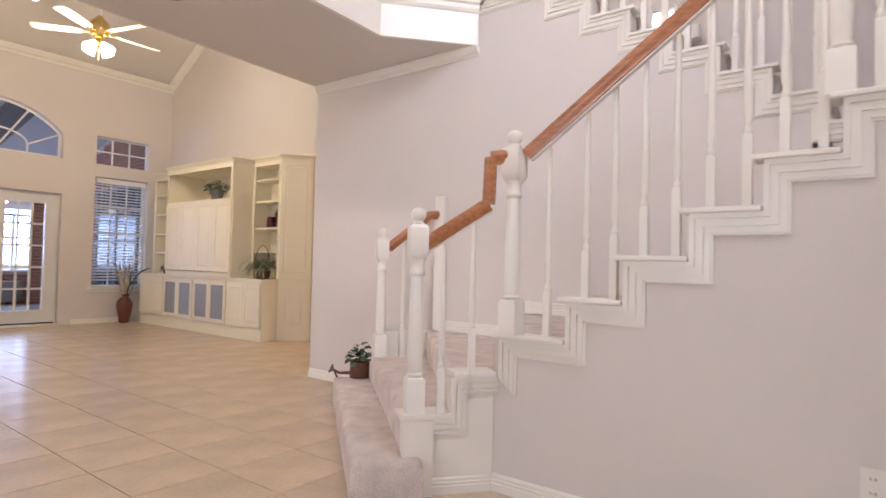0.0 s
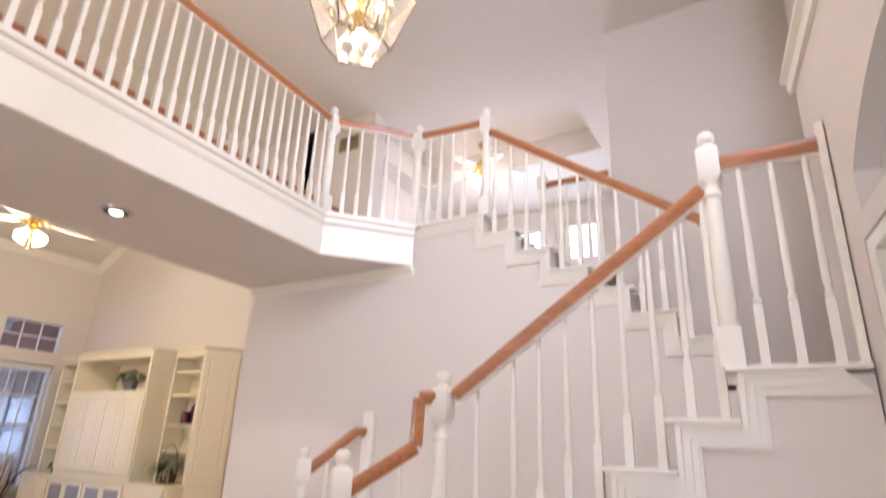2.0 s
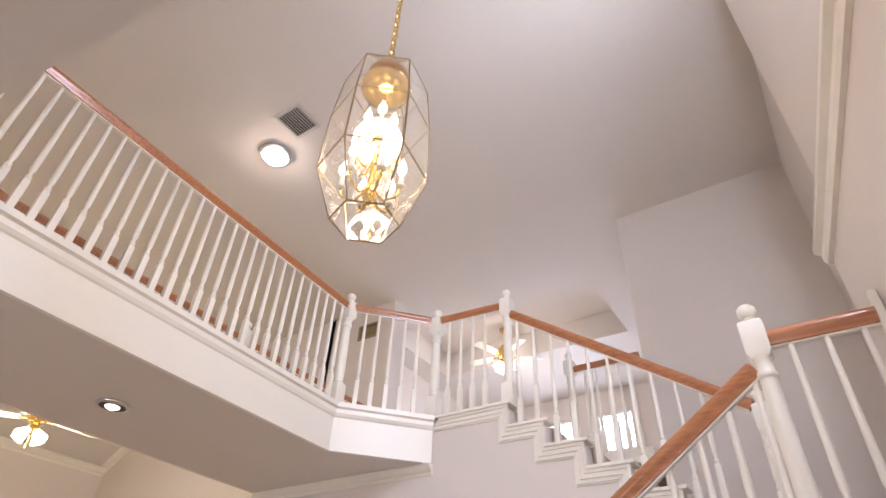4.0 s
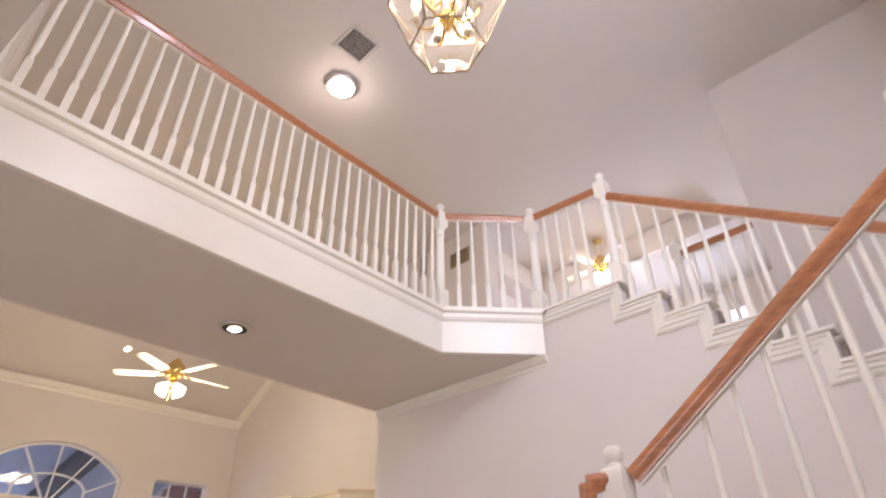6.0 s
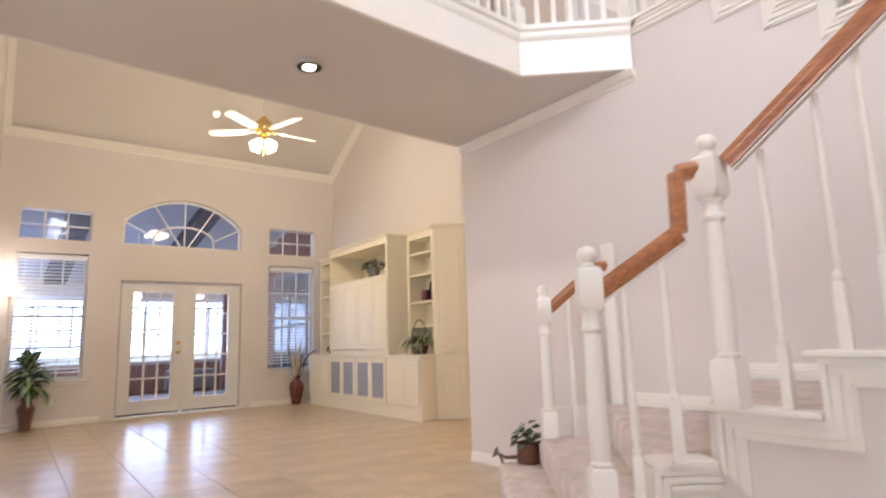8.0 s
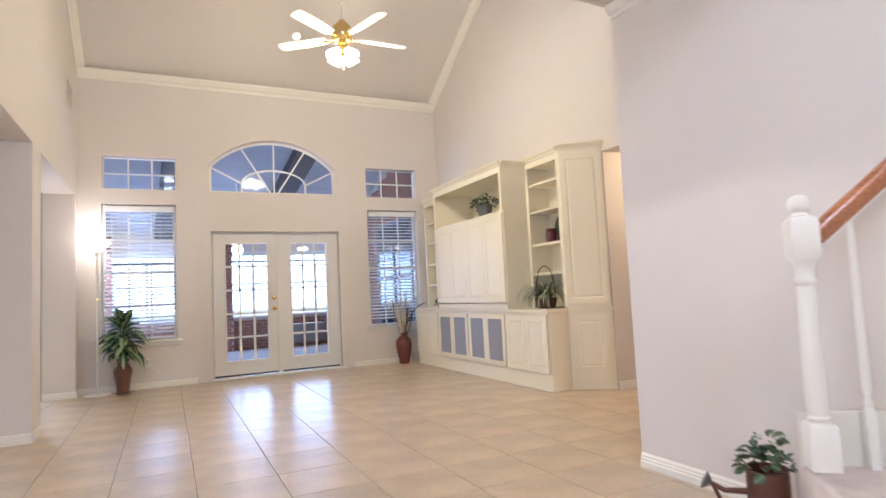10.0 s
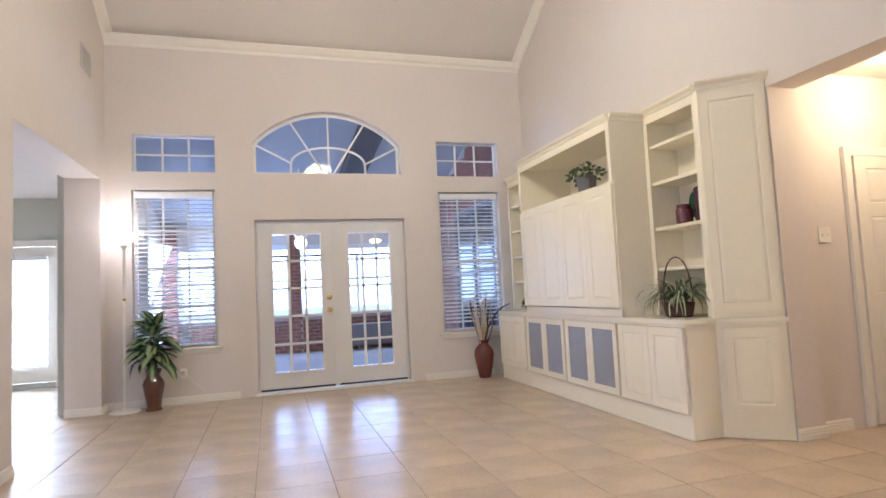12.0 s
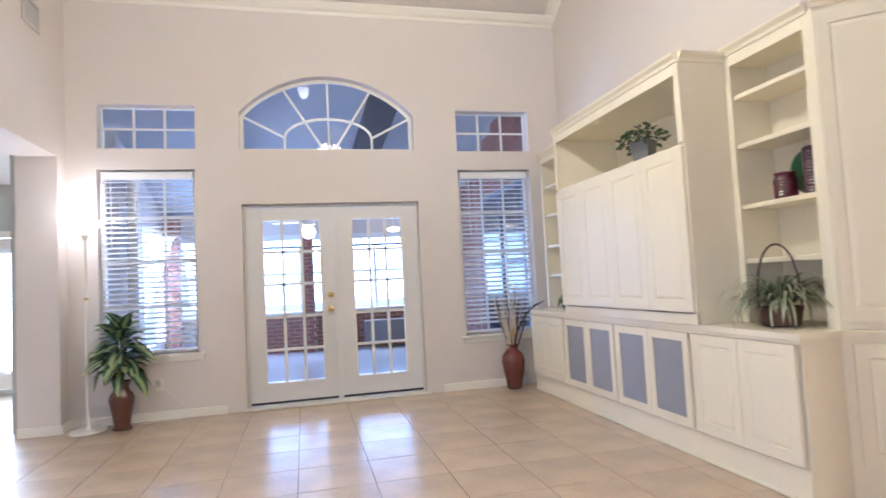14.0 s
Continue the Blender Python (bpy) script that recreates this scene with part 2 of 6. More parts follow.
# far wall with the garden doors, the arched light and four windows
HOLES = [(1.89, 3.715, -1, 2.068), (1.89, 3.70, 2.63, 3.42), (0.59, 1.47, 2.635, 3.075), (0.58, 1.46, 0.62, 2.43), (4.185, 5.04, 2.62, 3.08), (4.18, 5.03, 0.58, 2.41)]
bm = pierced(bmesh.new(), "y", NORTH, NORTH + 0.17, -0.02, EAST + 0.15, 0, 4.6, HOLES)
R_ARCH, C_ARCH, Z_ARCH = 1.2125, 2.795, 2.2075
arched_top(bm, 1.89, 3.70, 3.014, 3.42, NORTH, NORTH + 0.17)
structure(part("wall_north", bm, PAINT), "beige painted wall with garden doors and windows", "wall")

# west wall: two wide openings to the breakfast room, square piers between
bm = pierced(bmesh.new(), "x", -0.02, WEST, 3.93, NORTH, 0, 6.0, [(3.0, 7.15, -1, 2.51), (7.50, 9.68, -1, 2.51)])
structure(part("wall_west", bm, PAINT), "beige painted wall on square piers", "wall")
structure(part("wall_west_upper", prism(bmesh.new(), [(0.60, -1.35), (0.82, -1.35), (0.332, 2.36), (0.318, 3.926), (0.10, 3.926)], LOW + 0.204, HIGH), PAINT), "beige painted wall above the low ceiling", "wall")
# east wall over the hall opening
bm = pierced(bmesh.new(), "x", EAST, EAST + 0.25, 3.93, NORTH, 0, 6.2, [(3.0, 5.86, -1, 2.44)])
structure(part("wall_east", bm, PAINT), "beige painted gable wall over the hall opening", "wall")
# hall behind it
structure(part("wall_hall_north", blocks([(EAST + 0.25, 9.5, 5.93, 6.1, 0, 2.9)]), PAINT), "beige hall wall in warm light", "wall")
structure(part("wall_hall_end", blocks([(9.5, 9.65, 3.6, 6.1, 0, 2.9)]), PAINT), "beige hall end wall", "wall")
structure(part("ceiling_hall", blocks([(EAST + 0.25, 9.65, 3.6, 6.1, 2.60, 2.75)]), CEIL), "off-white hall ceiling", "ceiling")
# wall under the upper flight and under the landing above
bm = bmesh.new()
block(bm, WELL_X, WELL_X + 0.12, 2.08, 3.93, 0, LOW)
block(bm, WELL_X + 0.12, 9.6, 3.79, 3.93, 0, UPPER - 0.15)
TREADS2 = [(1.43 - 0.265 * k, 1.43 - 0.265 * (k + 1), UPPER - 0.175 * (k + 1)) for k in range(7)]
block(bm, WELL_X, WELL_X + 0.12, 1.43, 2.08, 0, UPPER - 0.04)
for ya, yb, z in TREADS2:
    block(bm, WELL_X, WELL_X + 0.12, yb, ya, 0, z - 0.03)
block(bm, WELL_X, WELL_X + 0.12, SOUTH, TREADS2[-1][1], 0, 1.68)
structure(part("wall_stair", bm, PAINT), "beige painted wall below the upper stair flight", "wall")

# upper floor: bridge, landing and loft; the bridge lies slightly askew
def front_y(x):
    return 2.58 - (3.25 - x) * 0.056


def back_y(x):
    return 3.90 - (3.82 - x) * 0.045


bm = bmesh.new()
prism(bm, [(0.32, front_y(0.32)), (3.25, front_y(3.25)), (3.79, 2.11), (3.82, 2.11), (3.82, back_y(3.82)), (0.32, back_y(0.32))], LOW, UPPER - 0.03)
structure(part("ceiling_bridge", bm, CEIL), "beige painted soffit below the bridge", "ceiling")
bm = bmesh.new()
prism(bm, [(0.32, front_y(0.32)), (3.25, front_y(3.25)), (3.82, 2.09), (3.82, back_y(3.82)), (0.32, back_y(0.32))], UPPER - 0.026, UPPER)
block(bm, 3.822, BLUE_X - 0.004, 1.45, 3.90, UPPER - 0.12, UPPER)
block(bm, BLUE_X - 0.004, EAST - 0.002, 1.45, 3.90, UPPER - 0.14, UPPER - 0.002)
block(bm, EAST, 9.6, 0.80, 5.0, UPPER - 0.12, UPPER)
block(bm, BLUE_X, EAST, 0.80, 1.45, UPPER - 0.12, UPPER)
structure(part("floor_upper", bm, CARPET), "beige carpet on the upper landing", "floor")
# white fascia on the front and the back of the bridge
bm = bmesh.new()
FASCIA = [(0, 0), (0.03, 0), (0.03, 0.24), (0.04, 0.25), (0.05, 0.27), (0.05, 0.30), (0.07, 0.31), (0.07, 0.345), (0, 0.345)]
for a, b in (((0.32, front_y(0.32)), (3.25, front_y(3.25))), ((3.25, front_y(3.25)), (3.82, 2.085))):
    sweep(bm, FASCIA, (*a, LOW), (*b, LOW))
sweep(bm, FASCIA, (EAST, 3.90, LOW), (WELL_X, 3.90, LOW))
sweep(bm, FASCIA, (WELL_X, 3.90, LOW), (0.32, back_y(0.32), LOW))
structure(part("trim_bridge", bm, WHITE), "white moulded fascia along the bridge", "trim")

# ceilings
structure(part("ceiling_low", prism(blocks([(-4.6, 0.315, 2.36, 3.926, LOW + 0.002, LOW + 0.20), (-4.6, -0.02, 3.93, 12.5, LOW, LOW + 0.15)]), [(-4.6, -1.9), (0.90, -1.9), (0.336, 2.359), (-4.6, 2.359)], LOW, LOW + 0.20), CEIL), "low beige ceiling beside the hall", "ceiling")
YB = NORTH - (HIGH - EAVE) / SLOPE
bm = blocks([(0.1, BLUE_X + 0.1, -1.6, YB, HIGH, HIGH + 0.15), (BLUE_X + 0.1, EAST + 0.3, 5.0, YB, HIGH, HIGH + 0.15)])
q = [bm.verts.new(p) for p in ((-0.02, YB, HIGH), (EAST + 0.3, YB, HIGH), (EAST + 0.3, NORTH + 0.1, EAVE - 0.06), (-0.02, NORTH + 0.1, EAVE - 0.06))]
r = [bm.verts.new(v.co + Vector((0, 0, 0.15))) for v in q]
bm.faces.new(q[::-1])
bm.faces.new(r)
for i in range(4):
    bm.faces.new((q[i], q[(i + 1) % 4], r[(i + 1) % 4], r[i]))
structure(part("ceiling", bm, CEIL), "tall off-white ceiling sloping down to the garden wall", "ceiling")

# south side and upper walls round the stairwell
# the entry wall stands slightly askew to the stairs
ENTRY = Matrix.Translation((3.03, SOUTH + 0.08, 0)) @ Matrix.Rotation(radians(7.5), 4, "Z") @ Matrix.Translation((-3.03, -SOUTH - 0.08, 0))
BACK = -0.86
DOOR_X = (1.03, 2.39)
LIGHT = (0.98, 2.42, 2.19, 2.58)
bm = pierced(bmesh.new(), "y", SOUTH - 0.15, SOUTH, -5.2, 3.02, 0, HIGH, [(*DOOR_X, -1, 2.04), LIGHT, (1.10, 1.98, 3.7, 5.1)])
arched_top(bm, *LIGHT[:2], 2.34, LIGHT[3], SOUTH - 0.15, SOUTH)
structure(part("wall_south", bm, PAINT), "beige painted entry wall", "wall").matrix_world = ENTRY
structure(part("wall_south_stair", blocks([(3.03, 9.7, BACK - 0.15, BACK, 0, HIGH)]), PAINT), "beige painted wall behind the landing", "wall")
bm = pierced(bmesh.new(), "y", SOUTH + 0.001, SOUTH + 0.08, 0.40, 3.02, 0, 3.12, [(DOOR_X[0] - 0.08, DOOR_X[1] + 0.08, -1, 2.10), LIGHT])
arched_top(bm, *LIGHT[:2], 2.34, LIGHT[3], SOUTH + 0.001, SOUTH + 0.08)
structure(part("wall_south_lower", bm, PAINT), "beige thicker lower wall under a white ledge moulding", "wall").matrix_world = ENTRY
structure(part("wall_well", blocks([(BLUE_X, BLUE_X + 0.12, BACK, 0.80, 0, HIGH)]), PAINT), "beige painted stairwell wall in blue daylight", "wall")
structure(part("wall_loft_side", blocks([(BLUE_X + 0.12, 9.7, 0.66, 0.80, UPPER, HIGH + 0.4)]), PAINT), "beige loft wall", "wall")
structure(part("wall_loft_north", blocks([(EAST, 9.7, 5.0, 5.14, UPPER, HIGH + 0.4)]), PAINT), "beige loft wall", "wall")
bm = pierced(bmesh.new(), "x", 9.5, 9.65, 0.66, 5.14, UPPER, HIGH + 0.4, [(2.10, 2.72, 4.0, 5.27), (3.06, 3.62, 4.0, 5.27)])
structure(part("wall_loft_far", bm, PAINT), "beige loft wall with two bright windows", "wall")
bm = bmesh.new()
block(bm, BLUE_X + 0.1, 6.17, 0.66, 5.0, HIGH, HIGH + 0.4)
block(bm, 7.75, 9.7, 0.66, 5.14, HIGH, HIGH + 0.4)
block(bm, 6.17, 7.75, 0.66, 1.50, HIGH, HIGH + 0.4)
block(bm, 6.17, 7.75, 4.60, 5.14, HIGH, HIGH + 0.4)
block(bm, 6.0, 8.0, 1.3, 4.8, HIGH + 0.404, HIGH + 0.5)
structure(part("ceiling_loft", bm, CEIL), "off-white tray ceiling of the loft", "ceiling")

# breakfast room and dining side
bm = pierced(bmesh.new(), "y", 12.45, 12.6, -4.6, -0.02, 0, LOW, [(-2.7, -0.95, 0.08, 2.05)])
structure(part("wall_breakfast", bm, GREEN_PAINT), "grey-green wall with a bright glazed door", "wall")
structure(part("floor_breakfast", blocks([(-4.6, -0.02, 10.052, 12.6, -0.12, -0.002)]), TILE), "tiled breakfast room floor", "floor")
structure(part("wall_breakfast_side", blocks([(-0.14, -0.02, NORTH, 12.45, 0, LOW)]), GREEN_PAINT), "grey-green breakfast room wall", "wall")
# Opening made for the added daylight lamp; this wall stays out of view.
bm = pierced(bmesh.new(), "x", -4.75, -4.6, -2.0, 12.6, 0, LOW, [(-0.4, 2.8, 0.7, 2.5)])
structure(part("wall_dining", bm, PAINT), "beige wall with an added wide opening, out of view", "wall")

# sunroom shell
bm = pierced(bmesh.new(), "y", 15.4, 15.6, -0.02, 8.0, -0.1, 3.2, [(0.2, 7.6, 0.75, 2.25)])
structure(part("wall_sunroom", bm, PAINT), "pale sunroom wall with a band of windows", "wall")
bm = pierced(bmesh.new(), "x", -0.16, -0.02, 12.6, 15.4, -0.1, 4.6, [(13.95, 15.25, 0.35, 2.35)])
structure(part("wall_sunroom_side", block(bm, 7.9, 8.05, 10.05, 15.4, -0.1, 4.6), PAINT), "pale sunroom side walls", "wall")
bm = bmesh.new()
q = [bm.verts.new(p) for p in ((-0.16, 10.06, 4.3), (8.05, 10.06, 4.3), (8.05, 15.6, 2.6), (-0.16, 15.6, 2.6))]
r = [bm.verts.new(v.co + Vector((0, 0, 0.1))) for v in q]
bm.faces.new(q[::-1])
bm.faces.new(r)
for i in range(4):
    bm.faces.new((q[i], q[(i + 1) % 4], r[(i + 1) % 4], r[i]))
structure(part("ceiling_sunroom", bm, material("sunroom_ceiling_paint", (0.42, 0.43, 0.46), 0.8, vary=0.04, bump=0.1)), "pale sloping sunroom ceiling", "ceiling")


# ---- mouldings ----
CROWN = [(0, 0), (0.012, 0), (0.02, 0.03), (0.05, 0.05), (0.075, 0.085), (0.085, 0.10), (0.085, 0.12), (0, 0.12)]
BASE = [(0, 0), (0.017, 0), (0.017, 0.036), (0.012, 0.040), (0.014, 0.052), (0.009, 0.056), (0.009, 0.070), (0.005, 0.074), (0, 0.082)]
CAP = [(0, 0), (0.02, 0), (0.03, 0.02), (0.03, 0.05), (0.055, 0.065), (0.055, 0.09), (0, 0.09)]


def moulding(name, profile, runs, label, mat=WHITE):
    bm = bmesh.new()
    for a, b in runs:
        sweep(bm, profile, a, b)
    return structure(part(name, bm, mat), label, "trim")


# runs go with the room on their right-hand side
moulding("trim_crown_north", CROWN, [((WEST, NORTH, 4.085), (EAST, NORTH, 4.085))], "white crown moulding under the sloping ceiling")
RAKE_TOP = HIGH - 0.12
yr = NORTH - (HIGH - EAVE) / SLOPE
for nm, x, a, b in (("trim_rake_east", EAST, (NORTH, EAVE - 0.14), (yr, RAKE_TOP - 0.02)), ("trim_rake_west", WEST, (yr, RAKE_TOP - 0.02), (NORTH, EAVE - 0.14))):
    moulding(nm, CROWN, [((x, *a), (x, *b))], "white crown moulding along the sloping ceiling")
moulding("trim_soffit", [(u * 0.62, v * 0.62) for u, v in CROWN], [((WELL_X, 3.92, LOW - 0.076), (WELL_X, 2.06, LOW - 0.076))], "white crown moulding below the bridge")
moulding("trim_south", CAP, [((3.04, SOUTH + 0.0805, 3.06), (0.40, SOUTH + 0.0805, 3.06))], "white moulding along the stair wall").matrix_world = ENTRY
moulding("baseboard_north", BASE, [((WEST, NORTH, 0), (1.70, NORTH, 0)), ((3.90, NORTH, 0), (4.84, NORTH, 0))], "white moulded baseboard")
moulding("baseboard_west", BASE, [((WEST, 7.15, 0), (WEST, 7.50, 0)), ((-0.02, 7.15, 0), (WEST, 7.15, 0)), ((WEST, 9.68, 0), (WEST, NORTH, 0)), ((-0.02, 9.68, 0), (WEST, 9.68, 0))], "white moulded baseboard round the piers")
moulding("baseboard_stair", BASE, [((WELL_X, 3.93, 0), (WELL_X, 2.80, 0)), ((WELL_X, 1.75, 0.76), (WELL_X, 0.80, 0.76)), ((WELL_X, 2.32, 0.57), (WELL_X, 1.76, 0.57)), ((STAIR_X, 1.13, 0), (STAIR_X, SOUTH + 0.036, 0)), ((2.275, 1.40, 0), (2.62, 1.13, 0))], "white moulded baseboard")
moulding("baseboard_hall", BASE, [((EAST, 5.86, 0), (EAST + 0.25, 5.86, 0)), ((EAST + 0.25, 5.93, 0), (5.99, 5.93, 0))], "white moulded baseboard in the hall")

# ---- stairs ----
RISE = 0.189
NOSE = [0.742, 0.485, 0.226, -0.031, -0.270]


def carpeted(bm, pts, z0, z1, soft=0.028):
    """A carpeted step: a prism with a rounded top edge."""
    before = set(bm.verts)
    prism(bm, pts, z0, z1)
    es = [e for e in bm.edges if all(v not in before and v.co.z > z1 - 1e-4 for v in e.verts)]
    bmesh.ops.bevel(bm, geom=es, offset=soft, segments=4, affect="EDGES", profile=0.5)


stairs = thing("staircase", (0, 0, 0), "white carpeted staircase with beige pile carpet on every step", "staircase")
STEPS = [
    ([(2.07, 1.515), (2.26, 1.25), (2.45, 1.42), (3.62, 2.78), (3.335, 3.055)], RISE),
    ([(2.29, 1.405), (2.50, 1.26), (3.80, 2.40), (3.45, 2.76)], RISE * 2),
    ([(2.53, 1.29), (2.67, 1.14), (3.816, 1.70), (3.816, 2.36), (3.72, 2.44)], RISE * 3),
    ([(2.66, 1.115), (2.66, 0.77), (3.816, 0.77), (3.816, 1.74)], RISE * 4),
]
for pts, z in STEPS:
    bm = bmesh.new()
    carpeted(bm, pts, 0.0, z, 0.04 if z < 0.3 else 0.028)
    part("carpeted_step", bm, CARPET, stairs, "beige pile carpet" if z < 0.3 else "", True)
for k in range(4):
    bm = bmesh.new()
    carpeted(bm, [(2.70, NOSE[k]), (2.70, NOSE[k + 1] - 0.02), (3.816, NOSE[k + 1] - 0.02), (3.816, NOSE[k])], 0.0, RISE * (5 + k))
    part("carpeted_step", bm, CARPET, stairs, "", True)
bm = bmesh.new()
carpeted(bm, [(2.70, NOSE[4]), (2.70, SOUTH + 0.084), (3.024, SOUTH + 0.084), (3.024, BACK + 0.004), (BLUE_X - 0.004, BACK + 0.004), (BLUE_X - 0.004, TREADS2[-1][1]), (3.944, TREADS2[-1][1]), (3.944, NOSE[4] - 0.2), (3.816, NOSE[4] - 0.2), (3.816, NOSE[4])], 1.40, RISE * 9)
part("landing", bm, CARPET, stairs, "", True)
for ya, yb, z in TREADS2:
    bm = bmesh.new()
    carpeted(bm, [(3.944, ya), (3.944, yb - 0.02), (BLUE_X - 0.004, yb - 0.02), (BLUE_X - 0.004, ya)], z - 0.30, z)
    part("carpeted_step", bm, CARPET, stairs, "", True)

# front wall below the lower flight, with white stepped string
bm = bmesh.new()
for k in range(4):
    block(bm, STAIR_X, 2.696, NOSE[k + 1], NOSE[k], 0, RISE * (5 + k) - 0.03)
block(bm, STAIR_X, 2.696, NOSE[0], 1.125, 0, RISE * 4 - 0.03)
block(bm, STAIR_X, 2.696, SOUTH + 0.036, NOSE[4], 0, RISE * 9 - 0.03)
structure(part("wall_stair_front", bm, PAINT), "beige painted wall below the open stair string", "wall")


BANDS = [(0.0, 0.020, 0.030), (0.020, 0.030, 0.020), (0.030, 0.050, 0.024), (0.050, 0.060, 0.014), (0.060, 0.076, 0.017), (0.076, 0.086, 0.009)]


def string_moulding(parent, spot, nose, ahead, z0, z1, start=None):
    """Mitred moulding of one step: up the riser at u = nose and under the tread as far as u = ahead. spot(u, out, z) gives the place; the stair climbs with u."""
    bm = bmesh.new()
    for a, b, d in BANDS:
        runs = [[(max(nose + a, start or -9), z1 - a), (ahead + a, z1 - a), (ahead + b, z1 - b), (max(nose + b, start or -9), z1 - b)]]
        if z0 is not None:
            runs.append([(nose + a, z0 - a), (nose + a, z1 - a), (nose + b, z1 - b), (nose + b, z0 - b)])
        for quad in runs:
            near, far = [bm.verts.new(spot(u, d, z)) for u, z in quad], [bm.verts.new(spot(u, 0.001, z)) for u, z in quad]
            bm.faces.new(near)
            bm.faces.new(far[::-1])
            for k in range(4):
                bm.faces.new((near[k], far[k], far[(k + 1) % 4], near[(k + 1) % 4]))
    bmesh.ops.recalc_face_normals(bm, faces=bm.faces)
    part("string_moulding", bm, WHITE, parent)


def nosing(parent, x, y0, y1, z):
    part("tread_nosing", blocks([(x - 0.045, x + 0.085, y0, y1, z - 0.018, z + 0.004)], 0.006), WHITE, parent)


EDGE = [1.085, *NOSE, SOUTH + 0.036]
for k in range(6):
    nosing(stairs, STAIR_X, EDGE[k + 1], EDGE[k] + 0.035, RISE * (4 + k))
    string_moulding(stairs, lambda u, d, z: (STAIR_X - d, -u, z), -EDGE[k] + 0.004, -EDGE[k + 1] + (0.004 if k < 5 else -0.088), RISE * (3 + k) - 0.018, RISE * (4 + k) - 0.018)
for ya, yb, z in TREADS2:
    nosing(stairs, WELL_X, yb - 0.035, ya, z)
    string_moulding(stairs, lambda u, d, z: (WELL_X - d, u, z), yb - 0.004, ya - 0.004, z - 0.193, z - 0.018)
bm = blocks([(WELL_X - 0.045, WELL_X + 0.10, 1.395, 2.09, UPPER - 0.018, UPPER + 0.006)], 0.006)
part("tread_nosing", bm, WHITE, stairs)
string_moulding(stairs, lambda u, d, z: (WELL_X - d, u, z), 1.426, 2.00, UPPER - 0.193, UPPER - 0.018)

# white panelled foot of the stair below the bottom newel
A, B, C = Vector((2.272, 1.395)), Vector((2.455, 1.255)), Vector((2.628, 1.118))
bm = bmesh.new()
prism(bm, [tuple(p) for p in (A, B, B + Vector((0.10, 0.10)), A + Vector((0.10, 0.10)))], 0, RISE * 2 - 0.028)
prism(bm, [tuple(p) for p in (B, C, C + Vector((0.07, 0.09)), B + Vector((0.10, 0.10)))], 0, RISE * 3 - 0.028)
part("foot_panel", bm, WHITE, stairs, "white painted skirt panel")
d = (C - A).normalized()
o = Vector((d.y, -d.x))


def foot_spot(u, out, z):
    p = A + d * u + o * out
    return (p.x, p.y, z)


for p, q, z in ((A, B, RISE * 2), (B, C, RISE * 3)):
    bm = bmesh.new()
    p2, q2 = p + d * (0.012 if p is B else -0.012) + o * 0.036, q + o * 0.036
    prism(bm, [tuple(v) for v in (p2, q2, q2 - o * 0.15, p2 - o * 0.15)], z - 0.018, z + 0.004)
    part("tread_nosing", bm, WHITE, stairs)
AB, AC = (B - A).length, (C - A).length
string_moulding(stairs, foot_spot, 0.0, AB, None, RISE * 2 - 0.018, 0.148)
string_moulding(stairs, foot_spot, AB, AC, RISE * 2 - 0.018, RISE * 3 - 0.018)
bm = bmesh.new()
prism(bm, [tuple(v) for v in (A + o * 0.026, A + d * 0.147 + o * 0.026, A + d * 0.147 + o * 0.001, A + o * 0.001)], 0.0, RISE * 2 - 0.0185)
part("foot_pilaster", bm, WHITE, stairs, "plain white pilaster under the bottom newel")
bm = bmesh.new()
prism(bm, [(3.40, 2.70), (3.43, 2.66), (3.818, 2.385), (3.818, 2.43)], 0, RISE * 3)
part("foot_panel", bm, WHITE, stairs)


# ---- balustrades ----
def newel_mesh(h, s=0.045):
    """Square foot, turned shaft swelling downwards, square block with chamfered ends, collar and ball cap."""
    bm = bmesh.new()
    b0, b1 = 0.165, h - 0.245
    lathe(bm, [(s, 0), (s, b0 - 0.012), (s - 0.010, b0)], square=True)
    f = b1 - b0
    prof = [(s * 0.70, b0 - 0.001), (s * 0.86, b0 + 0.006), (s * 0.88, b0 + 0.014), (s * 0.72, b0 + 0.021), (s * 0.71, b0 + 0.028), (s * 0.80, b0 + 0.045), (s * 0.83, b0 + f * 0.22), (s * 0.80, b0 + f * 0.45), (s * 0.72, b0 + f * 0.75),
            (s * 0.67, b1 - 0.082), (s * 0.82, b1 - 0.075), (s * 0.85, b1 - 0.066), (s * 0.82, b1 - 0.057), (s * 0.72, b1 - 0.051), (s * 0.72, b1 - 0.026), (s * 0.78, b1 - 0.012), (s * 0.88, b1 - 0.004), (s * 0.88, b1 + 0.002)]
    lathe(bm, prof, 20)
    lathe(bm, [(s - 0.012, b1), (s, b1 + 0.020), (s, h - 0.098), (s - 0.006, h - 0.086), (s - 0.016, h - 0.080)], square=True)
    lathe(bm, [(s * 0.62, h - 0.081), (s * 0.70, h - 0.076), (s * 0.52, h - 0.069), (s * 0.50, h - 0.064), (s * 0.66, h - 0.056), (s * 0.78, h - 0.044), (s * 0.82, h - 0.031), (s * 0.76, h - 0.017), (s * 0.52, h - 0.005), (s * 0.18, h)], 20)
    return bm


NEWELS, BALUSTERS = {}, {}


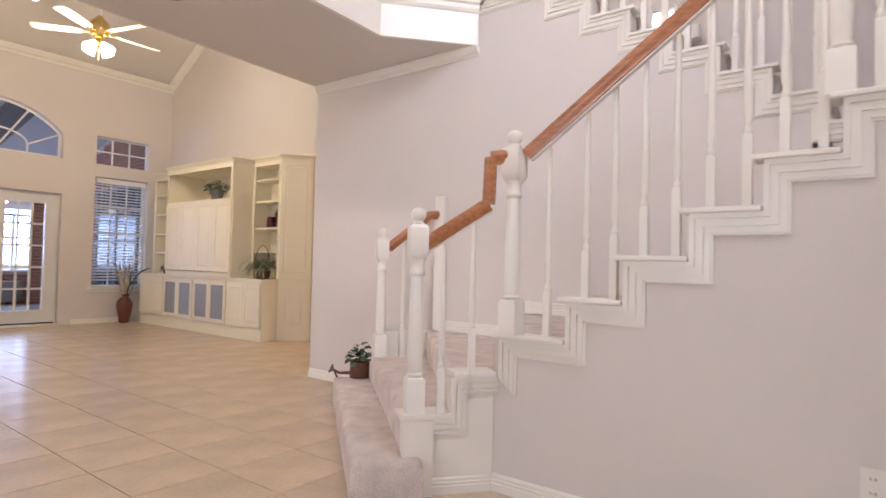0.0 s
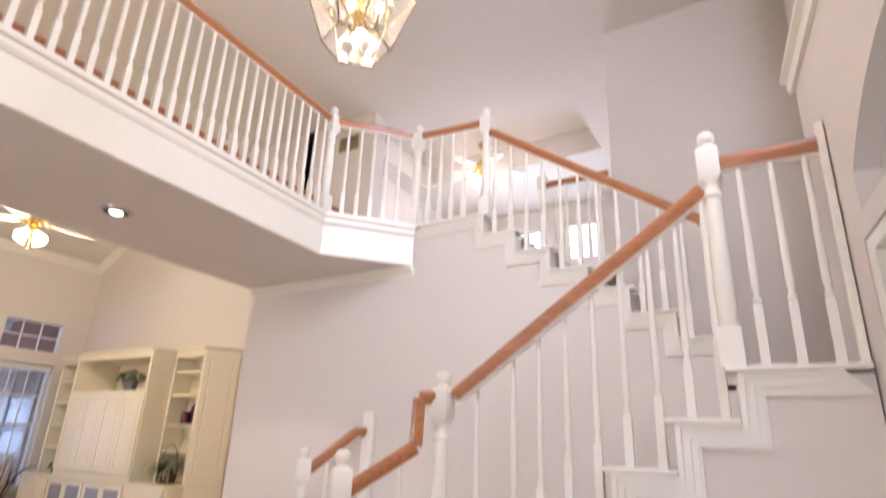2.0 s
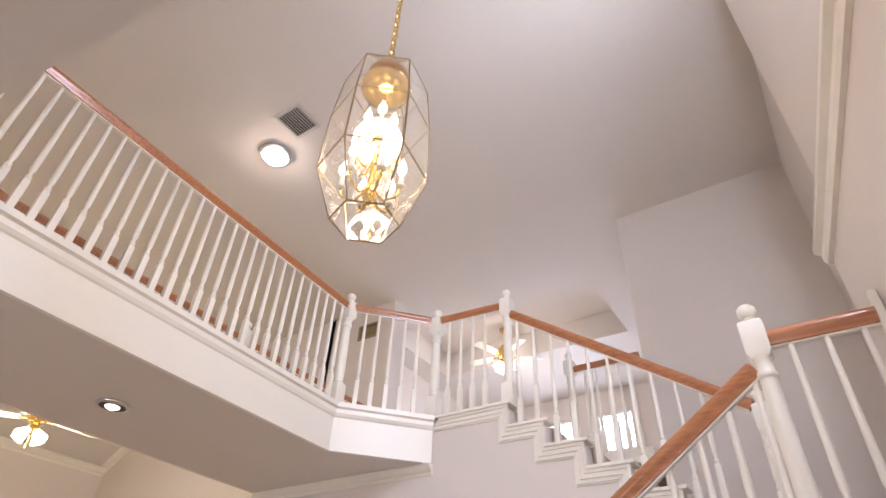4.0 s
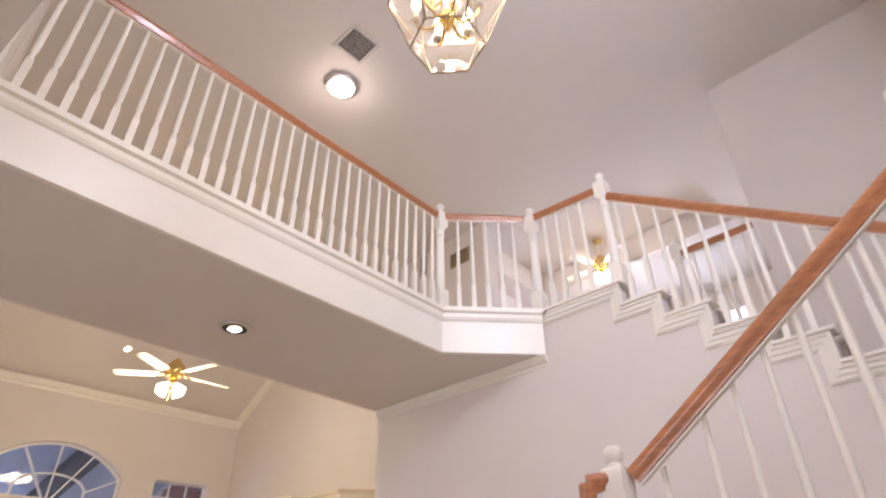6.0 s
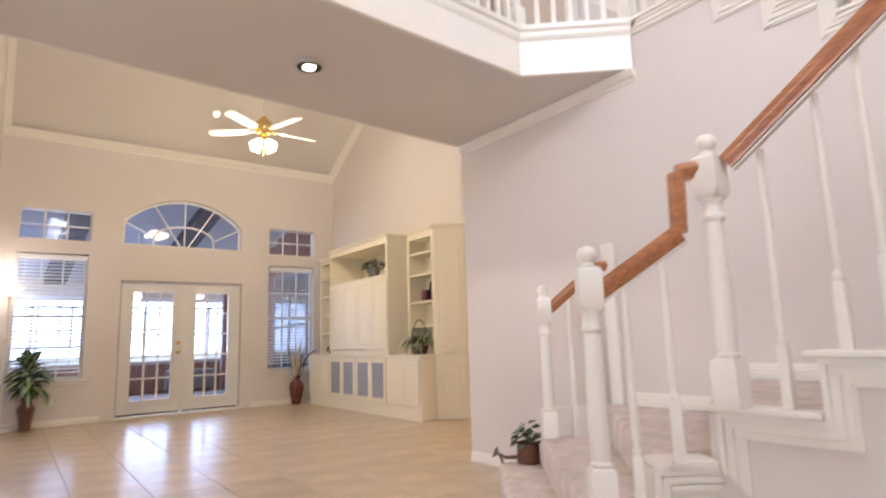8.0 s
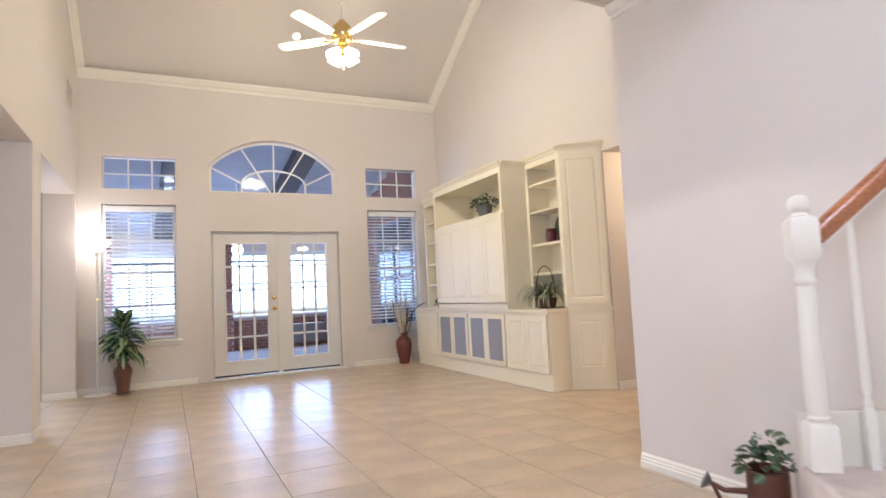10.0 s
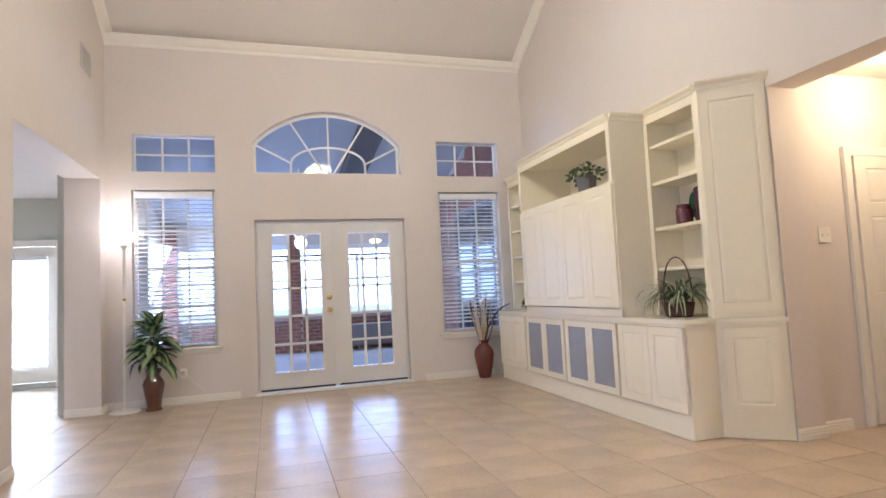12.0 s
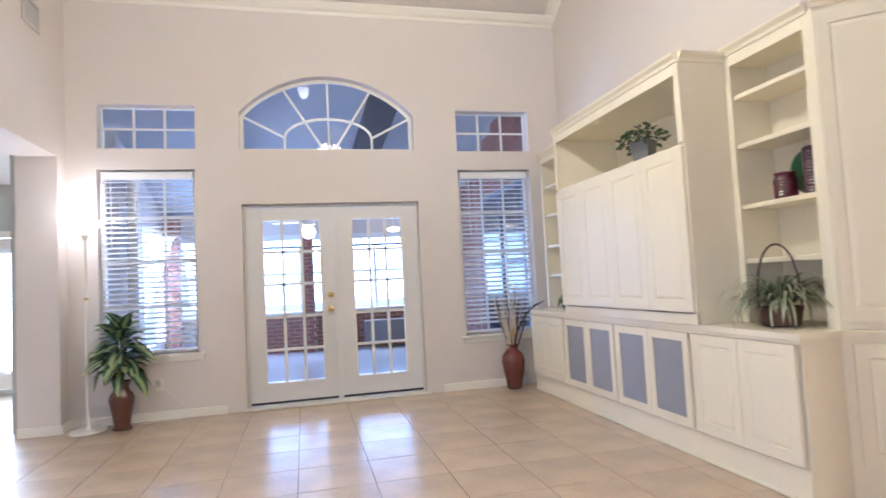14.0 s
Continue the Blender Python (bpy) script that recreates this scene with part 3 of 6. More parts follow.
def shared(name, cache, key, make, mat, parent, place, turn=0.0):
    """An object on a mesh that alike pieces share."""
    if key not in cache:
        me = bpy.data.meshes.new(name)
        bm = make()
        bm.normal_update()
        bm.to_mesh(me)
        bm.free()
        me.materials.append(mat)
        me.polygons.foreach_set("use_smooth", [True] * len(me.polygons))
        me.set_sharp_from_angle(angle=radians(40))
        cache[key] = me
    ob = new(name, cache[key])
    ob.matrix_local = pose(*place, 0, 0, turn)
    ob.parent = parent
    return ob


def newel(parent, x, y, z, h=0.97, turn=0.0, s=0.045):
    return shared("newel_post", NEWELS, (round(h, 3), s), lambda: newel_mesh(h, s), WHITE, parent, (x, y, z), turn)


def baluster_mesh(h, foot):
    bm = bmesh.new()
    s = 0.0165
    lathe(bm, [(s, 0), (s, foot), (s * 0.7, foot + 0.012)], square=True)
    lathe(bm, [(s * 0.72, foot + 0.010), (s * 0.98, foot + 0.020), (s * 0.98, foot + 0.032), (s * 0.62, foot + 0.040), (s * 0.60, foot + 0.055), (s * 0.95, foot + 0.075), (s * 0.92, foot + 0.13), (s * 0.78, foot + (h - foot) * 0.6), (s * 0.60, h)], 10)
    return bm


def baluster(parent, x, y, z, top, foot=0.2, turn=0.0):
    h = round(top - z, 2)
    return shared("baluster", BALUSTERS, (h, foot), lambda: baluster_mesh(h, foot), WHITE, parent, (x, y, z), turn)


RAIL = [(-0.018, -0.034), (0.018, -0.034), (0.020, -0.018), (0.030, -0.006), (0.031, 0.010), (0.024, 0.026), (0.010, 0.033), (-0.010, 0.033), (-0.024, 0.026), (-0.031, 0.010), (-0.030, -0.006), (-0.020, -0.018)]


def rail(parent, *pts):
    bm = bmesh.new()
    for a, b in zip(pts, pts[1:]):
        a, b = Vector(a), Vector(b)
        upright = abs((b - a).normalized().z) > 0.95
        sweep(bm, RAIL, a, b, up=(0.7, 0.7, 0) if upright else (0, 0, 1))
    part("handrail", bm, OAK, parent, "oiled reddish oak handrail", True)
    for a, b in zip(pts, pts[1:]):
        a, b = Vector(a), Vector(b)
        if abs((b - a).normalized().z) < 0.95 and (b - a).length > 0.1:
            part("rail_fillet", sweep(bmesh.new(), [(-0.012, -0.043), (0.012, -0.043), (0.012, -0.0345), (-0.012, -0.0345)], a, b), WHITE, parent)


XR = 2.67
lower = thing("stair_balustrade", (0, 0, 0), "white turned balusters under an oak handrail beside the lower stairs", "balustrade")
newel(lower, 2.345, 1.385, RISE * 2 + 0.004, 0.97, -40)
newel(lower, 2.60, 1.012, RISE * 4 + 0.004, 0.97)
newel(lower, XR, -0.265, RISE * 9 + 0.004, 1.045)
ZA, ZB = 1.615, 2.475
YA, YB2 = 0.955, -0.225
rail(lower, (2.625, YA, ZA), (XR, YB2, ZB))


def zr(y):
    return ZA + (ZB - ZA) * (YA - y) / (YA - YB2) - 0.04


for k in range(4):
    for f in (0.27, 0.77):
        y = NOSE[k] + (NOSE[k + 1] - NOSE[k]) * f
        baluster(lower, XR, y, RISE * (5 + k) + 0.004, zr(y), 0.20 if f < 0.5 else 0.27)
baluster(lower, XR, 0.86, RISE * 4 + 0.004, zr(0.86), 0.20)
# rail with its gooseneck between the two bottom newels
rail(lower, (2.36, 1.365, 1.17), (2.527, 1.105, 1.375), (2.532, 1.100, 1.595), (2.58, 1.04, 1.605))
for f, z in ((0.30, RISE * 2), (0.72, RISE * 3)):
    x, y = 2.36 + 0.185 * f, 1.365 - 0.28 * f
    baluster(lower, x, y, z + 0.004, 1.17 + 0.215 * f - 0.04, 0.20, -45)
# landing guard up to the side wall
rail(lower, (XR, -0.305, 2.585), (XR, SOUTH + 0.066, 2.585))
for y in (-0.375, -0.495, -0.615):
    baluster(lower, XR, y, RISE * 9 + 0.004, 2.545, 0.24)
bm = blocks([(XR - 0.026, XR + 0.026, SOUTH + 0.036, SOUTH + 0.066, RISE * 9 + 0.005, 2.68)], 0.006)
part("half_newel", bm, WHITE, lower)

left = thing("stair_balustrade", (0, 0, 0), "short white balustrade with an oak handrail ending at the wall", "balustrade")
newel(left, 3.40, 2.62, RISE * 2 + 0.004, 0.97, -40)
rail(left, (3.44, 2.60, 1.20), (3.72, 2.43, 1.47), (3.80, 2.385, 1.475))
for f in (0.3, 0.65):
    baluster(left, 3.44 + 0.36 * f, 2.60 - 0.215 * f, RISE * 3 if f > 0.5 else RISE * 2, 1.20 + 0.26 * f - 0.03, 0.20, -35)
bm = blocks([(WELL_X - 0.05, WELL_X - 0.002, 2.33, 2.42, RISE * 3, 1.62)], 0.008)
part("half_newel", bm, WHITE, left)

upper = thing("stair_balustrade", (0, 0, 0), "white turned balusters under an oak handrail beside the upper stairs", "balustrade")
XU = 3.865
newel(upper, XU, 1.44, UPPER + 0.006, 0.985)
newel(upper, XU, -0.13, 1.74, 1.14)
U0, U1 = (1.40, 3.85), (-0.09, 2.80)
rail(upper, (XU, *U0), (XU, *U1))
for ya, yb, z in TREADS2[:-1]:
    for f in (0.27, 0.77):
        y = ya + (yb - ya) * f
        baluster(upper, XU, y, z + 0.004, U1[1] + (U0[1] - U1[1]) * (y - U1[0]) / (U0[0] - U1[0]) - 0.04, 0.20 if f < 0.5 else 0.27)

bridge = thing("bridge_balustrade", (0, 0, 0), "white turned balusters under a reddish oak handrail along the bridge", "balustrade")
RZ, BZ = 3.95, UPPER + 0.005
newel(bridge, 3.25, 2.575, BZ, 0.97)
newel(bridge, 3.808, 2.075, BZ, 0.955)
rail(bridge, (0.322, front_y(0.322), RZ), (3.21, front_y(3.21), RZ))
rail(bridge, (3.285, 2.55, RZ), (3.77, 2.12, RZ))
rail(bridge, (3.812, 2.03, RZ), (XU, 1.49, RZ))
n = 30
for i in range(n):
    baluster(bridge, 3.165 - i * 0.0965, front_y(3.165 - i * 0.0965), BZ, RZ - 0.04, 0.20)
for i in range(5):
    f = (i + 0.9) / 5.8
    baluster(bridge, 3.285 + 0.485 * f, 2.55 - 0.43 * f, BZ, RZ - 0.04, 0.20, -42)
for i in range(4):
    f = (i + 1) / 5
    baluster(bridge, 3.808 + 0.05 * f, 2.06 - 0.53 * f, BZ, RZ - 0.04, 0.20)

back = thing("bridge_balustrade", (0, 0, 0), "white balusters under an oak handrail overlooking the living room", "balustrade")
newel(back, 3.2, back_y(3.2) - 0.06, BZ, 1.03)
rail(back, (0.322, back_y(0.322) - 0.06, RZ), (3.16, back_y(3.16) - 0.06, RZ))
rail(back, (3.24, back_y(3.24) - 0.06, RZ), (WELL_X, 3.84, RZ))
rail(back, (WELL_X, 3.84, RZ), (EAST - 0.003, 3.84, RZ))
for i in range(51):
    x = 0.40 + i * 0.0985
    if abs(x - 3.2) > 0.06:
        baluster(back, x, min(3.84, back_y(x) - 0.06), BZ, RZ - 0.04, 0.20)

loft_guard = thing("loft_balustrade", (0, 0, 0), "short white balustrade with an oak handrail guarding the loft", "balustrade")
newel(loft_guard, 5.20, 1.47, BZ, 1.03)
rail(loft_guard, (5.20, 1.43, RZ), (5.20, 0.802, RZ))
part("floor_nosing", blocks([(5.14, 5.25, 0.81, 1.44, UPPER - 0.11, UPPER + 0.004)], 0.006), WHITE, loft_guard)
for i in range(5):
    baluster(loft_guard, 5.20, 0.90 + i * 0.108, BZ, RZ - 0.04, 0.20)


# ---- garden doors and windows ----
DOOR_GREY = material("door_paint", (0.74, 0.72, 0.69), 0.4, vary=0.03, bump=0.04, bump_scale=40)
BLIND = material("blind_slat", (0.80, 0.80, 0.80), 0.5, vary=0.02)


def bar(bm, a, b, w, d, y):
    """A flat glazing bar in the plane y from a to b, both (x, z)."""
    a, b = Vector((a[0], y, a[1])), Vector((b[0], y, b[1]))
    sweep(bm, [(-d / 2, -w / 2), (d / 2, -w / 2), (d / 2, w / 2), (-d / 2, w / 2)], a, b, up=(0, 1, 0) if abs((b - a).normalized().y) < 0.9 else (0, 0, 1))
    return bm


def pane(parent, x0, x1, z0, z1, y, label=""):
    ob = part("pane", blocks([(x0, x1, y - 0.003, y + 0.003, z0, z1)]), GLASS, parent, label)
    ob.visible_shadow = False
    return ob


frame_thing = thing("window_door_frame", (0, 0, 0), "white painted frame and threshold of the garden doors", "door frame")
tagged(frame_thing, kind="structure")
YD = NORTH + 0.085
bm = blocks([(1.892, 1.914, NORTH + 0.072, NORTH + 0.165, 0.0, 2.066), (3.691, 3.713, NORTH + 0.072, NORTH + 0.165, 0.0, 2.066), (1.915, 3.690, NORTH + 0.072, NORTH + 0.165, 2.034, 2.066)], 0.004)
part("jamb", bm, DOOR_GREY, frame_thing)
part("threshold", blocks([(1.86, 3.75, NORTH - 0.06, NORTH + 0.165, 0.002, 0.028)], 0.006), WHITE, frame_thing, "white threshold")


def garden_door(x0, x1, knobs, ga, gb):
    d = thing("garden_door", (x0, YD, 0.034), "closed white glazed garden door with fifteen panes", "door", "pair of garden doors")
    w, h = x1 - x0, 1.995
    a, b, c, e = ga, w - gb, 0.205, h - 0.125
    bm = blocks([(0, a, -0.022, 0.022, 0, h), (b, w, -0.022, 0.022, 0, h), (a, b, -0.022, 0.022, 0, c), (a, b, -0.022, 0.022, e, h)], 0.002)
    part("door_leaf", bm, DOOR_GREY, d)
    bm = bmesh.new()
    for s in (-1, 1):
        y = s * 0.026
        for p, q in (((a, c), (a, e)), ((b, c), (b, e)), ((a, c), (b, c)), ((a, e), (b, e))):
            bar(bm, p, q, 0.022, 0.012, y)
    part("glazing_bead", bm, WHITE, d)
    bm = bmesh.new()
    for i in (1, 2):
        x = a + (b - a) * i / 3
        bar(bm, (x, c), (x, e), 0.014, 0.03, 0)
    for i in range(1, 5):
        z = c + (e - c) * i / 5
        bar(bm, (a, z), (b, z), 0.014, 0.028, 0)
    part("muntins", bm, WHITE, d)
    for i in range(3):
        for j in range(5):
            pane(d, a + (b - a) * i / 3 + 0.009, a + (b - a) * (i + 1) / 3 - 0.009, c + (e - c) * j / 5 + 0.009, c + (e - c) * (j + 1) / 5 - 0.009, 0)
    # Dark strip puts the shaded gap under the leaf into colour.
    part("door_gap_strip", blocks([(0.004, w - 0.004, -0.027, -0.0225, 0.0, 0.022)]), BLACK, d, "dark strip for the shaded gap under the door")
    if knobs:
        for z, r in ((0.925, 0.030), (1.075, 0.024)):
            bm = bmesh.new()
            lathe(bm, [(0.031, 0.022), (0.031, 0.028), (0.012, 0.034), (0.011, 0.05), (r * 0.8, 0.056), (r, 0.068), (r * 0.85, 0.08), (0.008, 0.086)], 16)
            bmesh.ops.rotate(bm, verts=bm.verts, matrix=Matrix.Rotation(radians(90), 3, "X"))
            bmesh.ops.translate(bm, verts=bm.verts, vec=(w - 0.06, 0, z))
            part("door_knob" if z < 1 else "deadbolt", bm, BRASS, d, "polished brass", True)
    else:
        bm = blocks([(-0.025, 0.03, -0.034, -0.0225, 0, h)], 0.003)
        part("astragal", bm, DOOR_GREY, d)
    return d


garden_door(1.916, 2.803, True, 0.165, 0.145)
garden_door(2.809, 3.689, False, 0.185, 0.165)


def window(name, x0, x1, z0, z1, cols, rows, label, sill=False, meeting=False, e=0.04):
    w = thing(name, (0, 0, 0), label, "window")
    tagged(w, kind="structure")
    y = NORTH + 0.12
    bm = blocks([(x0 + 0.002, x0 + e, y - 0.03, y + 0.03, z0 + 0.002, z1 - 0.002), (x1 - e, x1 - 0.002, y - 0.03, y + 0.03, z0 + 0.002, z1 - 0.002), (x0 + e, x1 - e, y - 0.03, y + 0.03, z0 + 0.002, z0 + e), (x0 + e, x1 - e, y - 0.03, y + 0.03, z1 - e, z1 - 0.002)], 0.003)
    if meeting:
        m = (z0 + z1) / 2
        block(bm, x0 + e, x1 - e, y - 0.028, y + 0.028, m - 0.022, m + 0.022, 0.003)
    part("window_frame", bm, WHITE, w)
    bm = bmesh.new()
    for i in range(1, cols):
        x = x0 + e + (x1 - x0 - 2 * e) * i / cols
        bar(bm, (x, z0 + e), (x, z1 - e), 0.018, 0.022, y)
    for j in range(1, rows):
        z = z0 + e + (z1 - z0 - 2 * e) * j / rows
        if not (meeting and j == rows / 2):
            bar(bm, (x0 + e, z), (x1 - e, z), 0.018, 0.020, y)
    part("muntins", bm, WHITE, w)
    pane(w, x0 + e, x1 - e, z0 + e, z1 - e, y + 0.008)
    if sill:
        part("window_sill", blocks([(x0 - 0.06, x1 + 0.06, NORTH - 0.045, NORTH + 0.088, z0 - 0.026, z0 + 0.001), (x0 - 0.04, x1 + 0.04, NORTH - 0.016, NORTH - 0.001, z0 - 0.075, z0 - 0.027)], 0.004), WHITE, w)
    return w


window("window_1", 0.59, 1.47, 2.635, 3.075, 3, 2, "small white transom window with six panes", e=0.014)
window("window_2", 4.185, 5.04, 2.62, 3.08, 3, 2, "small white transom window with six panes", e=0.014)
window("window_3", 0.58, 1.46, 0.62, 2.43, 3, 4, "tall white sash window behind blinds", True, True)
window("window_4", 4.18, 5.03, 0.58, 2.41, 3, 4, "tall white sash window behind blinds", True, True)

# arched light with its sunburst of bars
w = tagged(thing("window_5", (0, 0, 0), "white arched sunburst window over the garden doors", "window"), kind="structure")
y = NORTH + 0.12
arc = [(1.90 + 1.79 * i / 24, Z_ARCH - 0.012 + math.sqrt(R_ARCH**2 - (1.90 + 1.79 * i / 24 - C_ARCH) ** 2)) for i in range(25)]
bm = bmesh.new()
for p, q in zip(arc, arc[1:]):
    bar(bm, p, q, 0.016, 0.05, y)
bar(bm, (1.892, 2.638), (3.698, 2.638), 0.014, 0.05, y)
for x in (1.90, 3.69):
    bar(bm, (x, 2.632), (x, 3.01), 0.014, 0.05, y)
part("window_frame", bm, WHITE, w)
bm = bmesh.new()
inner = [(C_ARCH + 0.46 * math.cos(radians(a)), 2.78 + 0.21 * math.sin(radians(a))) for a in range(0, 181, 15)]
for p, q in zip(inner, inner[1:]):
    bar(bm, p, q, 0.02, 0.024, y)
for s in (-1, 1):
    bar(bm, (C_ARCH + 0.46 * s, 2.64), (C_ARCH + 0.46 * s, 2.79), 0.02, 0.024, y)
    bar(bm, (C_ARCH + 0.46 * s, 2.785), (C_ARCH + 0.89 * s, 3.01), 0.02, 0.022, y)
    bar(bm, (C_ARCH + 0.06 * s, 2.66), (C_ARCH + 0.46 * s, 3.30), 0.02, 0.022, y)
bar(bm, (C_ARCH, 2.65), (C_ARCH, 3.40), 0.02, 0.02, y)
part("muntins", bm, WHITE, w)
bm = bmesh.new()
front = [bm.verts.new((x, y + 0.008, z)) for x, z in [(1.90, 2.66)] + arc + [(3.69, 2.66)]]
f = bm.faces.new(front)
bmesh.ops.extrude_face_region(bm, geom=[f])
for v in front:
    v.co.y += 0.006
bmesh.ops.recalc_face_normals(bm, faces=bm.faces)
part("pane", bm, GLASS, w).visible_shadow = False


def blinds(x0, x1, z0, z1, label, tilt=12, y=NORTH + 0.045):
    b = thing("window_blind", ((x0 + x1) / 2, y, z1), label, "blind", "window blinds")
    half, drop = (x1 - x0) / 2 - 0.008, z1 - z0
    part("headrail", blocks([(-half, half, -0.03, 0.03, -0.075, -0.004)], 0.004), BLIND, b)
    me = None
    n = int((drop - 0.11) / 0.0495)
    for i in range(n):
        z = -0.10 - i * 0.0495
        if me is None:
            bm = blocks([(-half, half, -0.024, 0.024, -0.0014, 0.0014)])
            first = part("slat", bm, BLIND, b)
            me = first.data
            ob = first
        else:
            ob = new("slat", me)
            ob.parent = b
        ob.matrix_local = pose(0, 0, z, tilt, 0, 0)
    part("bottom_rail", blocks([(-half, half, -0.024, 0.024, -drop + 0.004, -drop + 0.024)], 0.004), BLIND, b)
    for f in (-0.6, 0.6):
        part("ladder_cord", tube(bmesh.new(), [(half * f, -0.026, -0.07), (half * f, -0.026, -drop + 0.02)], 0.0018, 5), BLIND, b)
    part("tilt_wand", tube(bmesh.new(), [(-half * 0.78, -0.036, -0.07), (-half * 0.78, -0.036, -0.75)], 0.004, 6), BLIND, b)
    return b


blinds(0.60, 1.44, 0.64, 2.41, "white slatted window blind, lowered with open slats", 22)
blinds(4.20, 5.01, 0.60, 2.39, "white slatted window blind, lowered with open slats", 22)

# ---- built-in cabinet ----
FROST = material("frosted_cabinet_glass", (0.30, 0.31, 0.36), 0.35, vary=0.08, scale=4, coat=0.3)
FX = 4.83


def raised_door(name, w, h, panels, parent, place, turn, glassy=False, rail_w=0.055, mat=None):
    """A door with raised or glazed panels; local x runs along it, z up, the face looks to -y."""
    mat = mat or CREAM
    root = new(name)
    root.parent = parent
    root.matrix_local = pose(*place, 0, 0, turn)
    bm = bmesh.new()
    pierced(bm, "y", -0.02, 0.0, 0, w, 0, h, panels)
    part("door_frame", bm, mat, root)
    for x0, x1, z0, z1 in panels:
        if glassy:
            part("glass_panel", blocks([(x0, x1, -0.012, -0.008, z0, z1)]), FROST, root, "frosted grey glass")
            continue
        bm = bmesh.new()
        rings = []
        for inset, y in ((0.0, -0.0185), (0.006, -0.0135), (0.026, -0.0195), (0.034, -0.0198)):
            rings.append([bm.verts.new(p) for p in ((x0 + inset, y, z0 + inset), (x1 - inset, y, z0 + inset), (x1 - inset, y, z1 - inset), (x0 + inset, y, z1 - inset))])
        for ra, rb in zip(rings, rings[1:]):
            for k in range(4):
                bm.faces.new((ra[k], ra[(k + 1) % 4], rb[(k + 1) % 4], rb[k]))
        bm.faces.new(rings[-1])
        part("raised_panel", bm, mat, root)
    return root


def base_unit(y1, y0, doors, glassy, label):
    """A base cabinet from y1 (far) to y0 (near)."""
    u = thing("base_cabinet", (FX, y1, 0), label, "cabinet", "built-in base cabinets")
    w = y1 - y0
    depth = EAST - FX - 0.012
    part("body", blocks([(0.003, depth, -w + 0.002, -0.002, 0.004, 0.80)]), CREAM, u)
    part("kickboard", blocks([(-0.006, 0.002, -w + 0.001, -0.001, 0.004, 0.17)], 0.002), CREAM, u)
    part("floor_bead", blocks([(-0.016, -0.0065, -w + 0.001, -0.001, 0.003, 0.022)], 0.003), CREAM, u)
    dw = (w - 0.03) / doors
    for i in range(doors):
        dd = dw - 0.004
        p = [(0.06, dd - 0.06, 0.06, 0.535)] if not glassy else [(0.055, dd - 0.055, 0.055, 0.54)]
        raised_door("door", dd, 0.595, p, u, (-0.008, -0.015 - dw * i, 0.183), -90, glassy)
    return u


base_unit(9.54, 8.765, 2, False, "cream built-in base cabinet with two raised panel doors")
base_unit(8.765, 7.865, 2, True, "cream built-in base cabinet with two frosted glass doors")
base_unit(7.865, 6.965, 2, True, "cream built-in base cabinet with two frosted glass doors")
base_unit(6.965, 6.150, 2, False, "cream built-in base cabinet with two raised panel doors")
T0, T1 = Vector((5.072, 6.148)), Vector((5.405, 5.868))
top = thing("cabinet_worktop", (0, 0, 0), "cream painted worktop along the built-in cabinets", "worktop")
bm = bmesh.new()
prism(bm, [(FX - 0.03, 9.54), (FX - 0.03, 6.13), (5.06, 6.125), (5.41, 5.845), (5.414, 5.845), (5.414, 9.54)], 0.803, 0.835)
part("top_board", bm, CREAM, top)
part("cove", blocks([(FX - 0.02, FX - 0.002, 6.14, 9.54, 0.782, 0.802)], 0.004), CREAM, top)

# tower set at an angle
tower = thing("tower_cabinet", (0, 0, 0), "tall cream corner cabinet with two raised panels", "cabinet")
bm = bmesh.new()
prism(bm, [tuple(T0), tuple(T1), (5.414, 5.868), (5.414, 6.148)], 0.004, 0.802)
prism(bm, [(5.09, 6.20), tuple(T0 + Vector((0.012, 0.012))), tuple(T1 + Vector((0.006, 0.006))), (5.414, 5.874), (5.414, 6.20)], 0.836, 2.50)
part("body", bm, CREAM, tower)
ang = math.degrees(math.atan2(T1.y - T0.y, T1.x - T0.x))
L = (T1 - T0).length
u = (T1 - T0).normalized()
nrm = Vector((u.y, -u.x))


def on_tower(s, off, z):
    p = T0 + u * s + nrm * off
    return (p.x, p.y, z)


raised_door("panel_door", L - 0.09, 0.60, [(0.06, L - 0.15, 0.07, 0.53)], tower, on_tower(0.045, 0.002, 0.17), ang)
raised_door("panel_door", L - 0.03, 1.58, [(0.05, L - 0.08, 0.06, 1.52)], tower, on_tower(0.015, -0.010, 0.88), ang)
crown_bm = bmesh.new()
SMALL = [(0, 0), (0.012, 0), (0.018, 0.02), (0.04, 0.04), (0.045, 0.055), (0, 0.055)]
sweep(crown_bm, SMALL, on_tower(-0.01, -0.012, 2.50), on_tower(L + 0.03, -0.012, 2.50))
part("crown", crown_bm, CREAM, tower)


